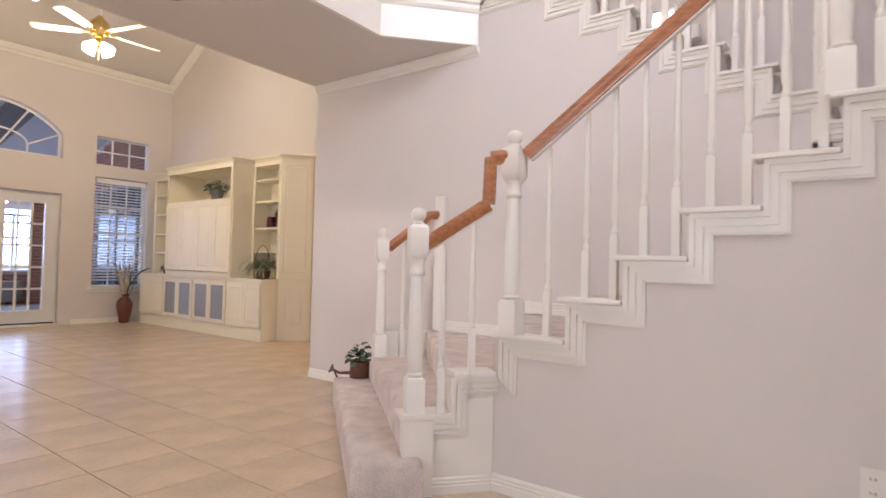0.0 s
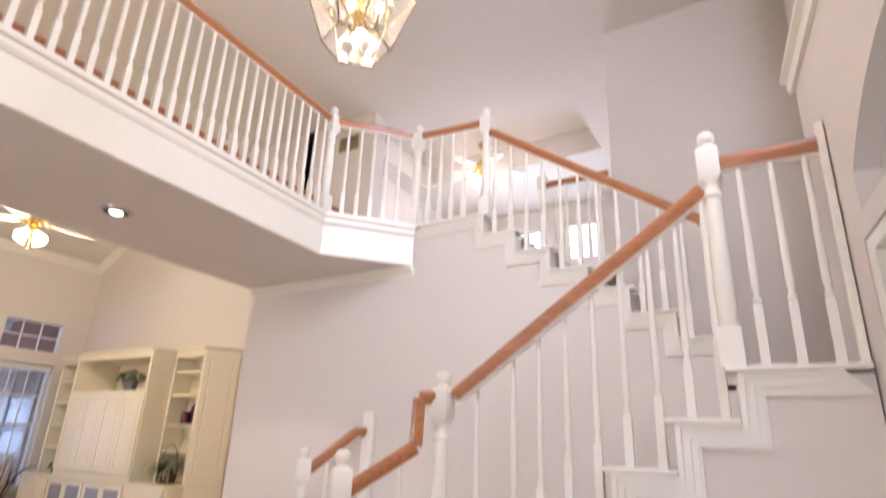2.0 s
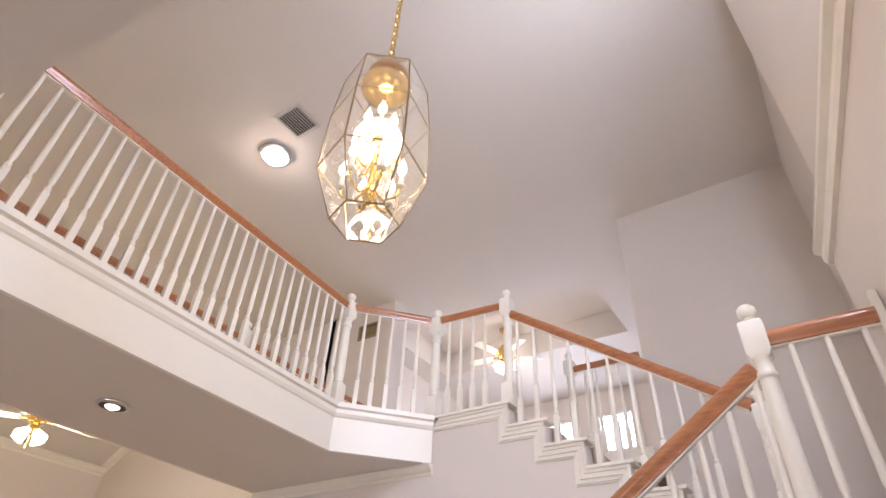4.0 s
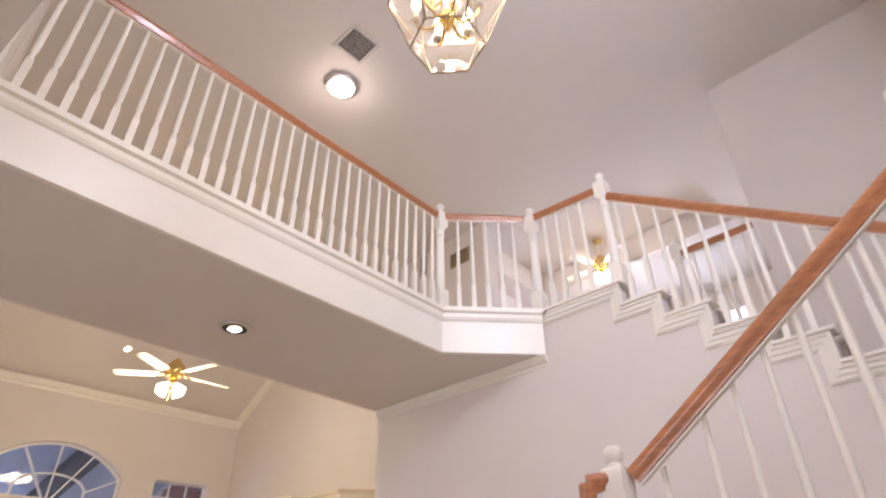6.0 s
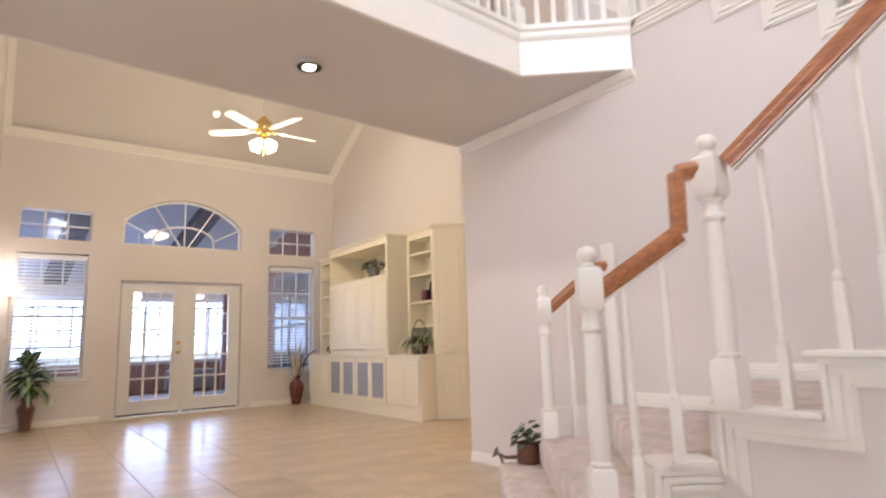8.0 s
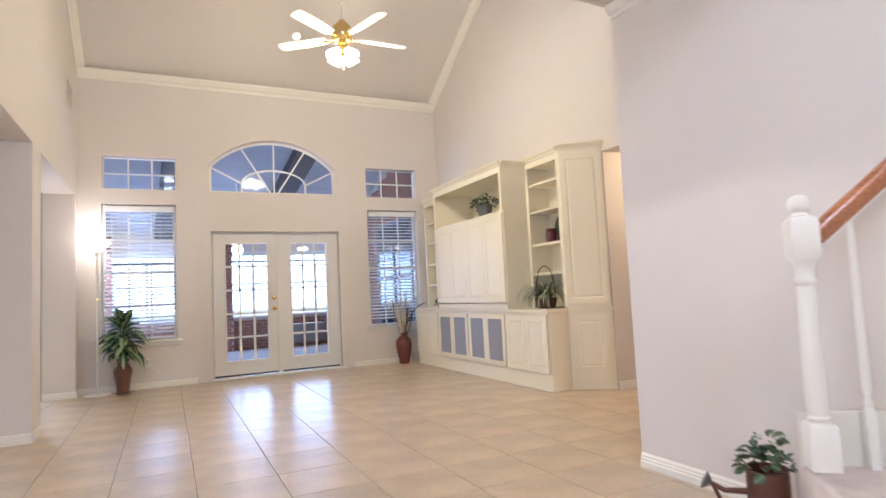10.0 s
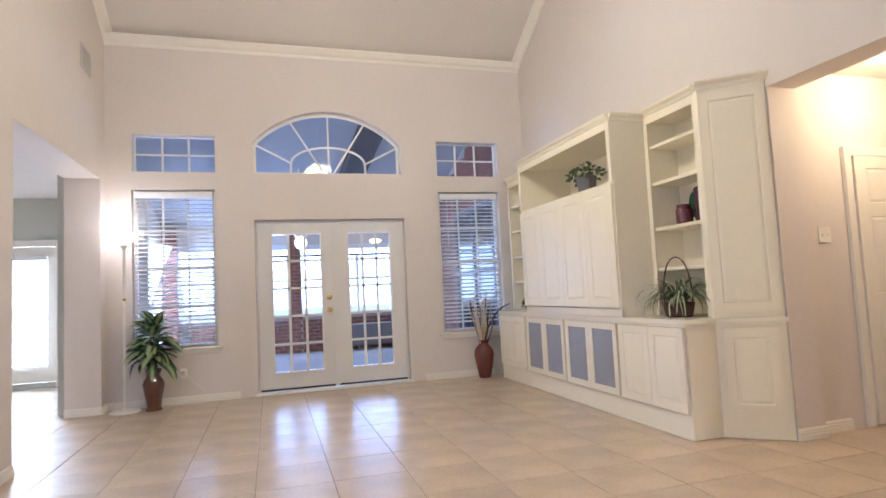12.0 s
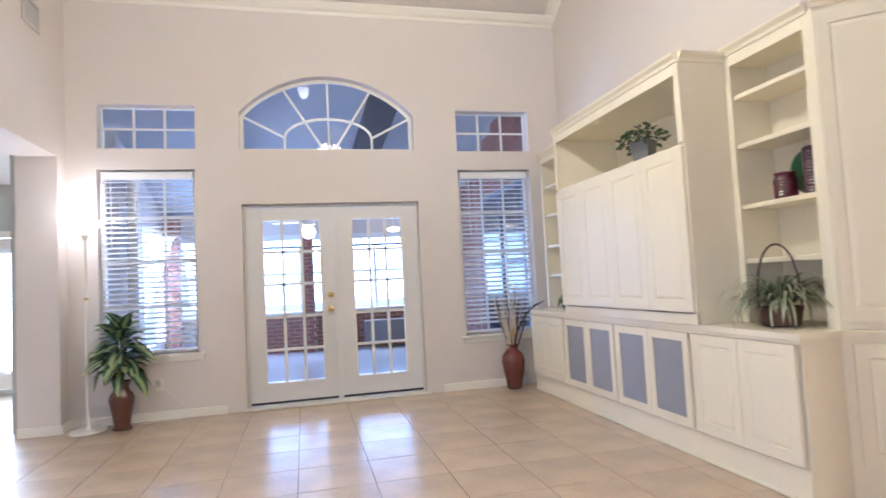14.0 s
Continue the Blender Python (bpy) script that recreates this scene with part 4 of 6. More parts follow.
def bookcase(y1, y0, x, z1, shelves, label):
    """Open shelves from y1 (far) to y0 (near) with the front at x."""
    b = thing("bookcase", (0, 0, 0), label, "bookcase", "built-in bookcases")
    part("side_panel", blocks([(x, 5.41, y0, y0 + 0.03, 0.836, z1)], 0.002), CREAM, b)
    part("side_panel", blocks([(x, 5.41, y1 - 0.03, y1, 0.836, z1)], 0.002), CREAM, b)
    part("back_panel", blocks([(5.402, 5.414, y0 + 0.031, y1 - 0.031, 0.836, z1)]), CREAM, b)
    part("top_panel", blocks([(x, 5.40, y0 + 0.031, y1 - 0.031, z1 - 0.06, z1 - 0.001)], 0.002), CREAM, b)
    for z in shelves:
        part("shelf", blocks([(x + 0.012, 5.40, y0 + 0.032, y1 - 0.032, z - 0.03, z)], 0.005), CREAM, b)
    bm = bmesh.new()
    block(bm, x - 0.014, x - 0.001, y0, y0 + 0.045, 0.837, z1 - 0.001, 0.003)
    block(bm, x - 0.014, x - 0.001, y1 - 0.045, y1, 0.837, z1 - 0.001, 0.003)
    block(bm, x - 0.014, x - 0.001, y0 + 0.046, y1 - 0.046, z1 - 0.07, z1 - 0.001, 0.003)
    part("face_frame", bm, CREAM, b)
    bm = bmesh.new()
    sweep(bm, SMALL, (x - 0.012, y1, z1), (x - 0.012, y0, z1))
    part("crown", bm, CREAM, b)
    return b


bookcase(6.835, 6.205, 5.12, 2.50, (1.225, 1.558, 1.938, 2.248), "cream built-in bookcase with four shelves, partly filled")
bookcase(9.76, 8.665, 5.12, 2.50, (1.20, 1.52, 1.86, 2.18), "narrow cream built-in bookcase with empty shelves")

# television cupboard
tv = thing("television_cupboard", (0, 0, 0), "cream television cupboard with four closed doors and an open niche", "cabinet")
X = 4.785
part("side_panel", blocks([(X, 5.41, 6.838, 6.866, 0.836, 2.47)], 0.002), CREAM, tv)
part("side_panel", blocks([(X, 5.41, 8.634, 8.662, 0.836, 2.47)], 0.002), CREAM, tv)
part("back_panel", blocks([(5.402, 5.414, 6.867, 8.633, 0.836, 2.47)]), CREAM, tv)
part("top_panel", blocks([(X, 5.40, 6.867, 8.633, 2.43, 2.469)], 0.002), CREAM, tv)
part("niche_floor", blocks([(X, 5.40, 6.867, 8.633, 1.93, 1.965)], 0.002), CREAM, tv)
part("lower_rail", blocks([(X - 0.004, X + 0.02, 6.838, 8.662, 0.837, 0.905)], 0.004), CREAM, tv)
bm = bmesh.new()
block(bm, X - 0.016, X - 0.001, 6.836, 6.885, 1.965, 2.469, 0.003)
block(bm, X - 0.016, X - 0.001, 8.615, 8.664, 1.965, 2.469, 0.003)
block(bm, X - 0.016, X - 0.001, 6.886, 8.614, 2.40, 2.469, 0.003)
part("face_frame", bm, CREAM, tv)
dw = (8.655 - 6.845) / 4
for i in range(4):
    raised_door("door", dw - 0.004, 1.025, [(0.07, dw - 0.074, 0.07, 0.955)], tv, (X - 0.002, 8.655 - dw * i, 0.915), -90)
bm = bmesh.new()
sweep(bm, SMALL, (X - 0.012, 8.665, 2.47), (X - 0.012, 6.83, 2.47))
sweep(bm, SMALL, (X - 0.012, 6.838, 2.47), (5.12, 6.838, 2.47))
part("crown", bm, CREAM, tv)


# ---- lamps and fixtures ----
BULB = glow("lit_bulb", (1.0, 0.86, 0.62), 20)
SHADE_LIT = glow("lit_glass_shade", (1.0, 0.91, 0.74), 22)
COOL_LIT = glow("lit_diffuser", (1.0, 0.96, 0.90), 8)


def moved(bm, m):
    bmesh.ops.transform(bm, matrix=m, verts=bm.verts)
    return bm


def ceiling_fan(place, ceiling_z, turn, blade_r, label, shade=SHADE_LIT):
    f = thing("ceiling_fan", place, label, "ceiling fan", turn=turn)
    part("downrod", tube(bmesh.new(), [(0, 0, 0.16), (0, 0, ceiling_z - place[2] - 0.05)], 0.012, 8), WHITE, f)
    part("canopy", lathe(bmesh.new(), [(0.02, ceiling_z - place[2] - 0.09), (0.06, ceiling_z - place[2] - 0.05), (0.07, ceiling_z - place[2] - 0.004)], 20), BRASS, f, "", True)
    part("motor_housing", lathe(bmesh.new(), [(0.03, -0.07), (0.085, -0.06), (0.10, -0.02), (0.105, 0.05), (0.09, 0.10), (0.05, 0.14), (0.03, 0.17)], 24), BRASS, f, "polished brass housing", True)
    part("light_fitter", lathe(bmesh.new(), [(0.015, -0.20), (0.04, -0.185), (0.055, -0.14), (0.05, -0.10), (0.035, -0.071)], 20), BRASS, f, "", True)
    blade = None
    for i in range(5):
        a = 72 * i
        if blade is None:
            bm = bmesh.new()
            out = [(0.17, -0.045), (0.30, -0.058), (blade_r - 0.06, -0.068), (blade_r - 0.015, -0.055), (blade_r, -0.02), (blade_r, 0.02), (blade_r - 0.015, 0.055), (blade_r - 0.06, 0.068), (0.30, 0.058), (0.17, 0.045)]
            prism(bm, out, -0.004, 0.004)
            moved(bm, Matrix.Rotation(radians(11), 4, "X"))
            ob = part("blade", bm, WHITE, f, "white fan blade")
            blade = ob.data
        else:
            ob = new("blade", blade)
            ob.parent = f
        ob.matrix_local = pose(0, 0, -0.02, 0, 0, a)
        part("blade_iron", moved(blocks([(0.09, 0.20, -0.018, 0.018, -0.034, -0.026)], 0.003), Matrix.Rotation(radians(a), 4, "Z")), BRASS, f)
    for i in range(4):
        a = radians(45 + 90 * i)
        m = Matrix.Rotation(a, 4, "Z") @ Matrix.Translation((0.07, 0, -0.15)) @ Matrix.Rotation(radians(-38), 4, "Y")
        bm = bmesh.new()
        prof = [(0.022, 0.0), (0.028, -0.02), (0.045, -0.055), (0.058, -0.09), (0.066, -0.115), (0.06, -0.113), (0.02, -0.03)]
        lathe(bm, prof, 18)
        part("glass_shade", moved(bm, m), shade, f, "lit frosted glass shade", True).visible_shadow = False
    part("pull_chain", tube(bmesh.new(), [(0.02, 0, -0.19), (0.02, 0, -0.33)], 0.003, 5), BRASS, f)
    return f


ceiling_fan((2.95, 6.73, 3.665), HIGH, 71, 0.68, "white ceiling fan with brass housing and four lit glass shades")
ceiling_fan((7.45, 3.35, 5.62), HIGH + 0.40, 20, 0.60, "white loft ceiling fan with lit glass shades")


LANTERN_GLASS = glass("milky_bevelled_glass", (0.99, 0.985, 0.96), 0.03)
LANTERN_GLASS.node_tree.nodes["Principled BSDF"].inputs["Transmission Weight"].default_value = 0.97


def lantern(x, y, z0, top):
    l = thing("pendant_lantern", (x, y, z0), "large faceted clear glass and brass lantern hanging lit on a chain", "pendant lamp")
    n, H, R = 6, top - z0, 0.196
    rings = [(R * 0.60, 0.0), (R, H * 0.27), (R * 0.97, H * 0.60), (R * 0.86, H * 0.87), (R * 0.42, H * 0.965)]
    pts = [[Vector((r * math.cos(radians(60 * k + 11)), r * math.sin(radians(60 * k + 11)), z)) for k in range(n)] for r, z in rings]
    for i in range(len(pts) - 1):
        for k in range(n):
            bm = bmesh.new()
            q = [pts[i][k], pts[i][(k + 1) % n], pts[i + 1][(k + 1) % n], pts[i + 1][k]]
            nrm = (q[1] - q[0]).cross(q[3] - q[0]).normalized() * 0.0015
            a, b = [bm.verts.new(p + nrm) for p in q], [bm.verts.new(p - nrm) for p in q]
            bm.faces.new(a)
            bm.faces.new(b[::-1])
            for j in range(4):
                bm.faces.new((a[j], b[j], b[(j + 1) % 4], a[(j + 1) % 4]))
            part("glass_facet", bm, LANTERN_GLASS, l).visible_shadow = False
    bm = bmesh.new()
    for i, ring in enumerate(pts):
        for k in range(n):
            tube(bm, [ring[k], ring[(k + 1) % n]], 0.0032, 6)
            if i < len(pts) - 1:
                tube(bm, [ring[k], pts[i + 1][k]], 0.0032, 6)
    part("came_frame", bm, material("aged_brass", (0.34, 0.27, 0.16), 0.35, 1.0, vary=0.15, scale=12), l, "thin brass came frame")
    part("crown_cap", lathe(bmesh.new(), [(R * 0.42, H * 0.965), (0.05, H - 0.012), (0.025, H + 0.004), (0.010, H + 0.02)], 16), BRASS, l, "", True)
    part("inner_dish", lathe(bmesh.new(), [(0.05, H * 0.80), (0.095, H * 0.83), (0.105, H * 0.86), (0.095, H * 0.865)], 20), BRASS, l, "polished brass dish", True)
    part("stem", lathe(bmesh.new(), [(0.008, 0.08), (0.022, 0.11), (0.028, 0.14), (0.012, 0.18), (0.008, 0.38), (0.020, 0.41), (0.010, 0.44), (0.006, H * 0.80)], 12), BRASS, l, "", True)
    for tier, (z, r, m) in enumerate(((0.13, 0.105, 6), (0.27, 0.075, 5), (0.41, 0.05, 4))):
        for k in range(m):
            a = 2 * math.pi * (k + 0.25 * tier) / m
            c, s = math.cos(a), math.sin(a)
            part("arm", tube(bmesh.new(), [(0.010 * c, 0.010 * s, z + 0.02), (r * 0.5 * c, r * 0.5 * s, z - 0.03), (r * 0.9 * c, r * 0.9 * s, z - 0.015), (r * c, r * s, z + 0.03)], 0.005, 6), BRASS, l, "", True)
            bm = lathe(bmesh.new(), [(0.018, z + 0.03), (0.020, z + 0.036), (0.009, z + 0.04), (0.009, z + 0.09)], 10, (r * c, r * s))
            part("candle_sleeve", bm, WHITE, l)
            bm = lathe(bmesh.new(), [(0.007, z + 0.09), (0.017, z + 0.112), (0.015, z + 0.132), (0.006, z + 0.155), (0.002, z + 0.17)], 10, (r * c, r * s))
            part("candle_bulb", bm, BULB, l, "lit candle bulb", True).visible_shadow = False
    bm = bmesh.new()
    z = H + 0.02
    i = 0
    while z < HIGH - z0 - 0.03:
        o = (0.014, 0) if i % 2 else (0, 0.014)
        loop = [(o[0] * math.cos(t), o[1] * math.cos(t), z + 0.022 + 0.024 * math.sin(t)) for t in [2 * math.pi * j / 8 for j in range(9)]]
        tube(bm, loop, 0.0042, 5)
        z += 0.036
        i += 1
    part("chain", bm, BRASS, l)
    part("ceiling_rose", lathe(bmesh.new(), [(0.02, HIGH - z0 - 0.05), (0.06, HIGH - z0 - 0.02), (0.065, HIGH - z0 - 0.002)], 16), BRASS, l, "", True)


lantern(LX, LY, LZ0, LZ1)

can = thing("recessed_light", (2.00, 3.18, LOW), "small round recessed downlight with a lit bulb", "recessed light")
part("trim_ring", lathe(bmesh.new(), [(0.088, -0.001), (0.100, -0.006), (0.098, -0.014), (0.080, -0.018), (0.060, -0.006)], 28), STEEL, can, "", True)
# The soffit has no hole; a dark cone paints the shade of the recess.
part("recess_cone", lathe(bmesh.new(), [(0.079, -0.0165), (0.066, -0.007), (0.050, -0.004)], 24), BLACK, can, "dark cone for the shaded recess", True)
part("bulb", lathe(bmesh.new(), [(0.02, -0.0045), (0.046, -0.006), (0.042, -0.020), (0.02, -0.032), (0.004, -0.034)], 20), COOL_LIT, can, "lit bulb", True).visible_shadow = False

flush = thing("ceiling_light", (2.64, 3.34, HIGH), "round lit flush ceiling light with a steel rim", "ceiling light")
part("rim", lathe(bmesh.new(), [(0.15, -0.002), (0.165, -0.02), (0.16, -0.045), (0.135, -0.05), (0.13, -0.02)], 32), STEEL, flush, "", True)
part("diffuser", lathe(bmesh.new(), [(0.132, -0.02), (0.13, -0.05), (0.10, -0.085), (0.05, -0.105), (0.008, -0.11)], 28), COOL_LIT, flush, "lit white glass", True).visible_shadow = False
part("finial", lathe(bmesh.new(), [(0.010, -0.112), (0.012, -0.122), (0.004, -0.13)], 10), STEEL, flush)

vent = thing("ceiling_vent", (2.453, 2.858, HIGH), "grey square slatted ceiling vent", "vent")
VENT = material("vent_grey", (0.60, 0.57, 0.54), 0.5, vary=0.05)
part("frame", pierced(bmesh.new(), "y", 0, 0.012, -0.16, 0.16, -0.16, 0.16, [(-0.13, 0.13, -0.13, 0.13)]), VENT, vent).matrix_local = pose(0, 0, -0.014, 90, 0, 0)
for i in range(9):
    ob = part("slat", blocks([(-0.13, 0.13, -0.011, 0.011, -0.001, 0.001)]), VENT, vent)
    ob.matrix_local = pose(0, -0.115 + i * 0.029, -0.009, 40, 0, 0)
# Dark sheet paints the shade of the duct above the slats.
part("duct_shade", blocks([(-0.13, 0.13, -0.13, 0.13, -0.0015, -0.0005)]), material("vent_shadow", (0.16, 0.15, 0.14), 0.8), vent)


def wall_vent(place, turn, w, h, mat, label):
    v = thing("wall_vent", place, label, "vent", turn=turn)
    part("frame", pierced(bmesh.new(), "y", -0.014, -0.002, -w / 2, w / 2, -h / 2, h / 2, [(-w / 2 + 0.025, w / 2 - 0.025, -h / 2 + 0.025, h / 2 - 0.025)]), mat, v)
    n = int((h - 0.05) / 0.022)
    for i in range(n):
        ob = part("slat", blocks([(-w / 2 + 0.025, w / 2 - 0.025, -0.009, 0.009, -0.001, 0.001)]), mat, v)
        ob.matrix_local = pose(0, -0.009, -h / 2 + 0.036 + i * 0.022, -40, 0, 0)
    # Black sheet behind the slats stands in for the unlit duct.
    part("duct_shade", blocks([(-w / 2 + 0.025, w / 2 - 0.025, -0.002, -0.001, -h / 2 + 0.025, h / 2 - 0.025)]), BLACK, v)


wall_vent((EAST, 4.35, 5.30), -90, 0.34, 0.22, material("aged_vent", (0.30, 0.22, 0.12), 0.5, vary=0.15), "tan slatted vent high on the wall")
wall_vent((WEST, 9.17, 3.62), 90, 0.32, 0.24, VENT, "grey slatted return vent on the wall")

spot = thing("recessed_light", (3.00, 9.09, EAVE + SLOPE * (NORTH - 9.09)), "small lit spotlight set in the sloping ceiling", "recessed light")
m = Matrix.Rotation(math.atan(SLOPE) * -1, 4, "X")
part("trim_ring", moved(lathe(bmesh.new(), [(0.06, -0.002), (0.07, -0.012), (0.05, -0.02)], 24), m), WHITE, spot, "", True)
part("bulb", moved(lathe(bmesh.new(), [(0.045, -0.004), (0.045, -0.022), (0.02, -0.032)], 16), m), glow("lit_spot", (1.0, 0.97, 0.92), 10), spot, "lit bulb", True).visible_shadow = False

hall_lamp = thing("ceiling_light", (6.25, 5.35, 2.60), "lit round ceiling light in the hall", "ceiling light")
part("diffuser", lathe(bmesh.new(), [(0.13, -0.002), (0.14, -0.03), (0.11, -0.07), (0.05, -0.09), (0.01, -0.095)], 24), SHADE_LIT, hall_lamp, "lit glass", True).visible_shadow = False
part("rim", lathe(bmesh.new(), [(0.142, -0.001), (0.15, -0.012), (0.142, -0.022)], 24), BRASS, hall_lamp, "", True)

lampfoot = thing("floor_lamp", (0.555, 9.63, 0.0), "white torchiere floor lamp, lit, with an upturned shade", "floor lamp")
part("base", lathe(bmesh.new(), [(0.145, 0.004), (0.150, 0.012), (0.146, 0.024), (0.10, 0.032), (0.03, 0.036), (0.018, 0.05)], 36), WHITE, lampfoot, "", True)
part("pole", tube(bmesh.new(), [(0, 0, 0.03), (0, 0, 1.74)], 0.0135, 12), WHITE, lampfoot, "", True)
part("pole_joint", lathe(bmesh.new(), [(0.014, 1.18), (0.018, 1.185), (0.018, 1.20), (0.014, 1.205)], 12), BRASS, lampfoot)
part("collar", lathe(bmesh.new(), [(0.014, 1.73), (0.03, 1.75), (0.034, 1.775), (0.02, 1.78)], 16), WHITE, lampfoot, "", True)
FROSTED = glow("lit_torchiere_shade", (1.0, 0.97, 0.92), 2.0)
part("shade", lathe(bmesh.new(), [(0.035, 1.775), (0.085, 1.815), (0.15, 1.88), (0.165, 1.895), (0.158, 1.897), (0.08, 1.825), (0.03, 1.785)], 32), FROSTED, lampfoot, "lit frosted shade", True).visible_shadow = False


# ---- plates on the walls ----
def plate(place, turn, kind, label):
    p = thing(kind, place, label, "outlet" if kind == "wall_outlet" else "switch", turn=turn)
    w, h = (0.07, 0.115) if kind == "wall_outlet" else (0.115, 0.115)
    part("cover_plate", blocks([(-w / 2, w / 2, -0.007, -0.001, -h / 2, h / 2)], 0.002), WHITE, p)
    if kind == "wall_outlet":
        for z in (-0.024, 0.024):
            bm = lathe(bmesh.new(), [(0.0165, -0.0085), (0.0165, -0.0068)], 16)
            part("socket", moved(bm, Matrix.Translation((0, 0, z)) @ Matrix.Rotation(radians(-90), 4, "X") @ Matrix.Diagonal((1, 1, -1, 1))), DOOR_GREY, p)
            part("slots", blocks([(-0.008, -0.005, -0.0098, -0.0066, z - 0.004, z + 0.006), (0.005, 0.008, -0.0098, -0.0066, z - 0.004, z + 0.006)]), BLACK, p)
    else:
        for x in (-0.024, 0.024):
            part("toggle", blocks([(x - 0.005, x + 0.005, -0.018, -0.0065, -0.008, 0.010)], 0.002), DOOR_GREY, p)
    return p


plate((STAIR_X, -0.357, 0.385), -90, "wall_outlet", "white double socket on the wall below the stairs")
plate((1.094, NORTH, 0.335), 0, "wall_outlet", "white double socket with a night light plugged in")
plate((5.90, 5.93, 1.393), 0, "light_switch", "white double light switch in the hall")
night = thing("night_light", (1.094, NORTH - 0.009, 0.352), "small round white night light plugged into a socket", "night light")
part("body", moved(lathe(bmesh.new(), [(0.028, 0.004), (0.030, 0.02), (0.026, 0.032), (0.012, 0.036)], 18), Matrix.Rotation(radians(90), 4, "X")), WHITE, night, "", True)
part("ring", moved(lathe(bmesh.new(), [(0.019, 0.033), (0.020, 0.0375), (0.016, 0.0385)], 18), Matrix.Rotation(radians(90), 4, "X")), STEEL, night)

cord = thing("power_cord", (1.094, NORTH - 0.03, 0.0), "thin white cord trailing from the socket to the floor", "cord")
part("cable", tube(bmesh.new(), [(0.03, 0.018, 0.33), (0.10, 0.0, 0.24), (0.22, 0.005, 0.13), (0.28, -0.03, 0.03), (0.18, -0.08, 0.006), (-0.02, -0.06, 0.006), (-0.15, -0.10, 0.006)], 0.003, 6), WHITE, cord, "", True)

# hall door
hd = thing("hall_door", (6.20, 5.905, 0.0), "closed white six-panel hall door", "door")
PANELS = [(0.11, 0.34, 1.60, 1.86), (0.42, 0.65, 1.60, 1.86), (0.11, 0.34, 0.93, 1.50), (0.42, 0.65, 0.93, 1.50), (0.11, 0.34, 0.20, 0.78), (0.42, 0.65, 0.20, 0.78)]
raised_door("door_leaf", 0.76, 1.95, PANELS, hd, (0, 0, 0.02), 0, mat=WHITE)
part("casing", blocks([(-0.075, -0.008, -0.008, 0.024, 0.003, 2.045), (0.768, 0.835, -0.008, 0.024, 0.003, 2.045), (-0.009, 0.769, -0.008, 0.024, 1.978, 2.045)], 0.004), WHITE, hd)
for z in (0.25, 1.0, 1.75):
    part("hinge", tube(bmesh.new(), [(-0.004, -0.026, z), (-0.004, -0.026, z + 0.09)], 0.006, 8), WHITE, hd)

# ---- plants and ornaments ----
def leafy(name, dark, pale):
    """Green leaf with a pale streaked middle, by the leaf's own generated width."""
    m = material(name, dark, 0.4, vary=0.3, scale=9, spread=0.25)
    n, l = m.node_tree.nodes, m.node_tree.links
    co, sep, ramp = n.new("ShaderNodeTexCoord"), n.new("ShaderNodeSeparateXYZ"), n.new("ShaderNodeValToRGB")
    noise_t, add = n.new("ShaderNodeTexNoise"), n.new("ShaderNodeMath")
    noise_t.inputs["Scale"].default_value = 18
    l.new(co.outputs["Object"], noise_t.inputs["Vector"])
    l.new(co.outputs["Generated"], sep.inputs[0])
    add.operation = "MULTIPLY_ADD"
    l.new(noise_t.outputs["Fac"], add.inputs[0])
    add.inputs[1].default_value = 0.25
    l.new(sep.outputs["Y"], add.inputs[2])
    e = ramp.color_ramp.elements
    e[0].position, e[0].color = 0.38, (*dark, 1)
    e[1].position, e[1].color = 0.86, (*dark, 1)
    for p, c in ((0.50, pale), (0.72, pale)):
        x = ramp.color_ramp.elements.new(p)
        x.color = (*c, 1)
    l.new(add.outputs[0], ramp.inputs[0])
    l.new(ramp.outputs[0], n["Principled BSDF"].inputs["Base Color"])
    return m


LEAF = leafy("variegated_leaf", (0.026, 0.085, 0.045), (0.34, 0.42, 0.20))
SPIDER = leafy("striped_blade", (0.05, 0.09, 0.035), (0.46, 0.48, 0.32))
IVY = leafy("ivy_leaf", (0.035, 0.075, 0.035), (0.11, 0.16, 0.08))
STEM = material("plant_stem", (0.10, 0.12, 0.05), 0.6, vary=0.2, scale=20)
BROWN = material("brown_glaze", (0.115, 0.040, 0.026), 0.28, vary=0.22, scale=8, coat=0.3, bump=0.1)
MAROON = material("maroon_glaze", (0.13, 0.026, 0.020), 0.22, vary=0.2, scale=6, coat=0.4)
PLUM = material("plum_glass", (0.10, 0.012, 0.03), 0.18, vary=0.15, scale=10, coat=0.5)
VIOLET = material("violet_glaze", (0.045, 0.015, 0.04), 0.25, vary=0.2, scale=10, coat=0.4)
TEAL = material("green_glaze", (0.015, 0.085, 0.035), 0.2, vary=0.2, scale=8, coat=0.4)
WICKER = material("dark_wicker", (0.10, 0.05, 0.035), 0.7, vary=0.35, scale=30, bump=0.6)
SLATE = material("grey_pot", (0.17, 0.17, 0.18), 0.6, vary=0.12, scale=8, bump=0.2)
TWIG = material("pale_twig", (0.66, 0.58, 0.48), 0.8, vary=0.25, scale=20, bump=0.3)
DARKTWIG = material("dark_twig", (0.06, 0.035, 0.025), 0.8, vary=0.3, scale=20)
SOIL = material("soil", (0.05, 0.035, 0.025), 1.0, vary=0.3, scale=20, bump=0.6)


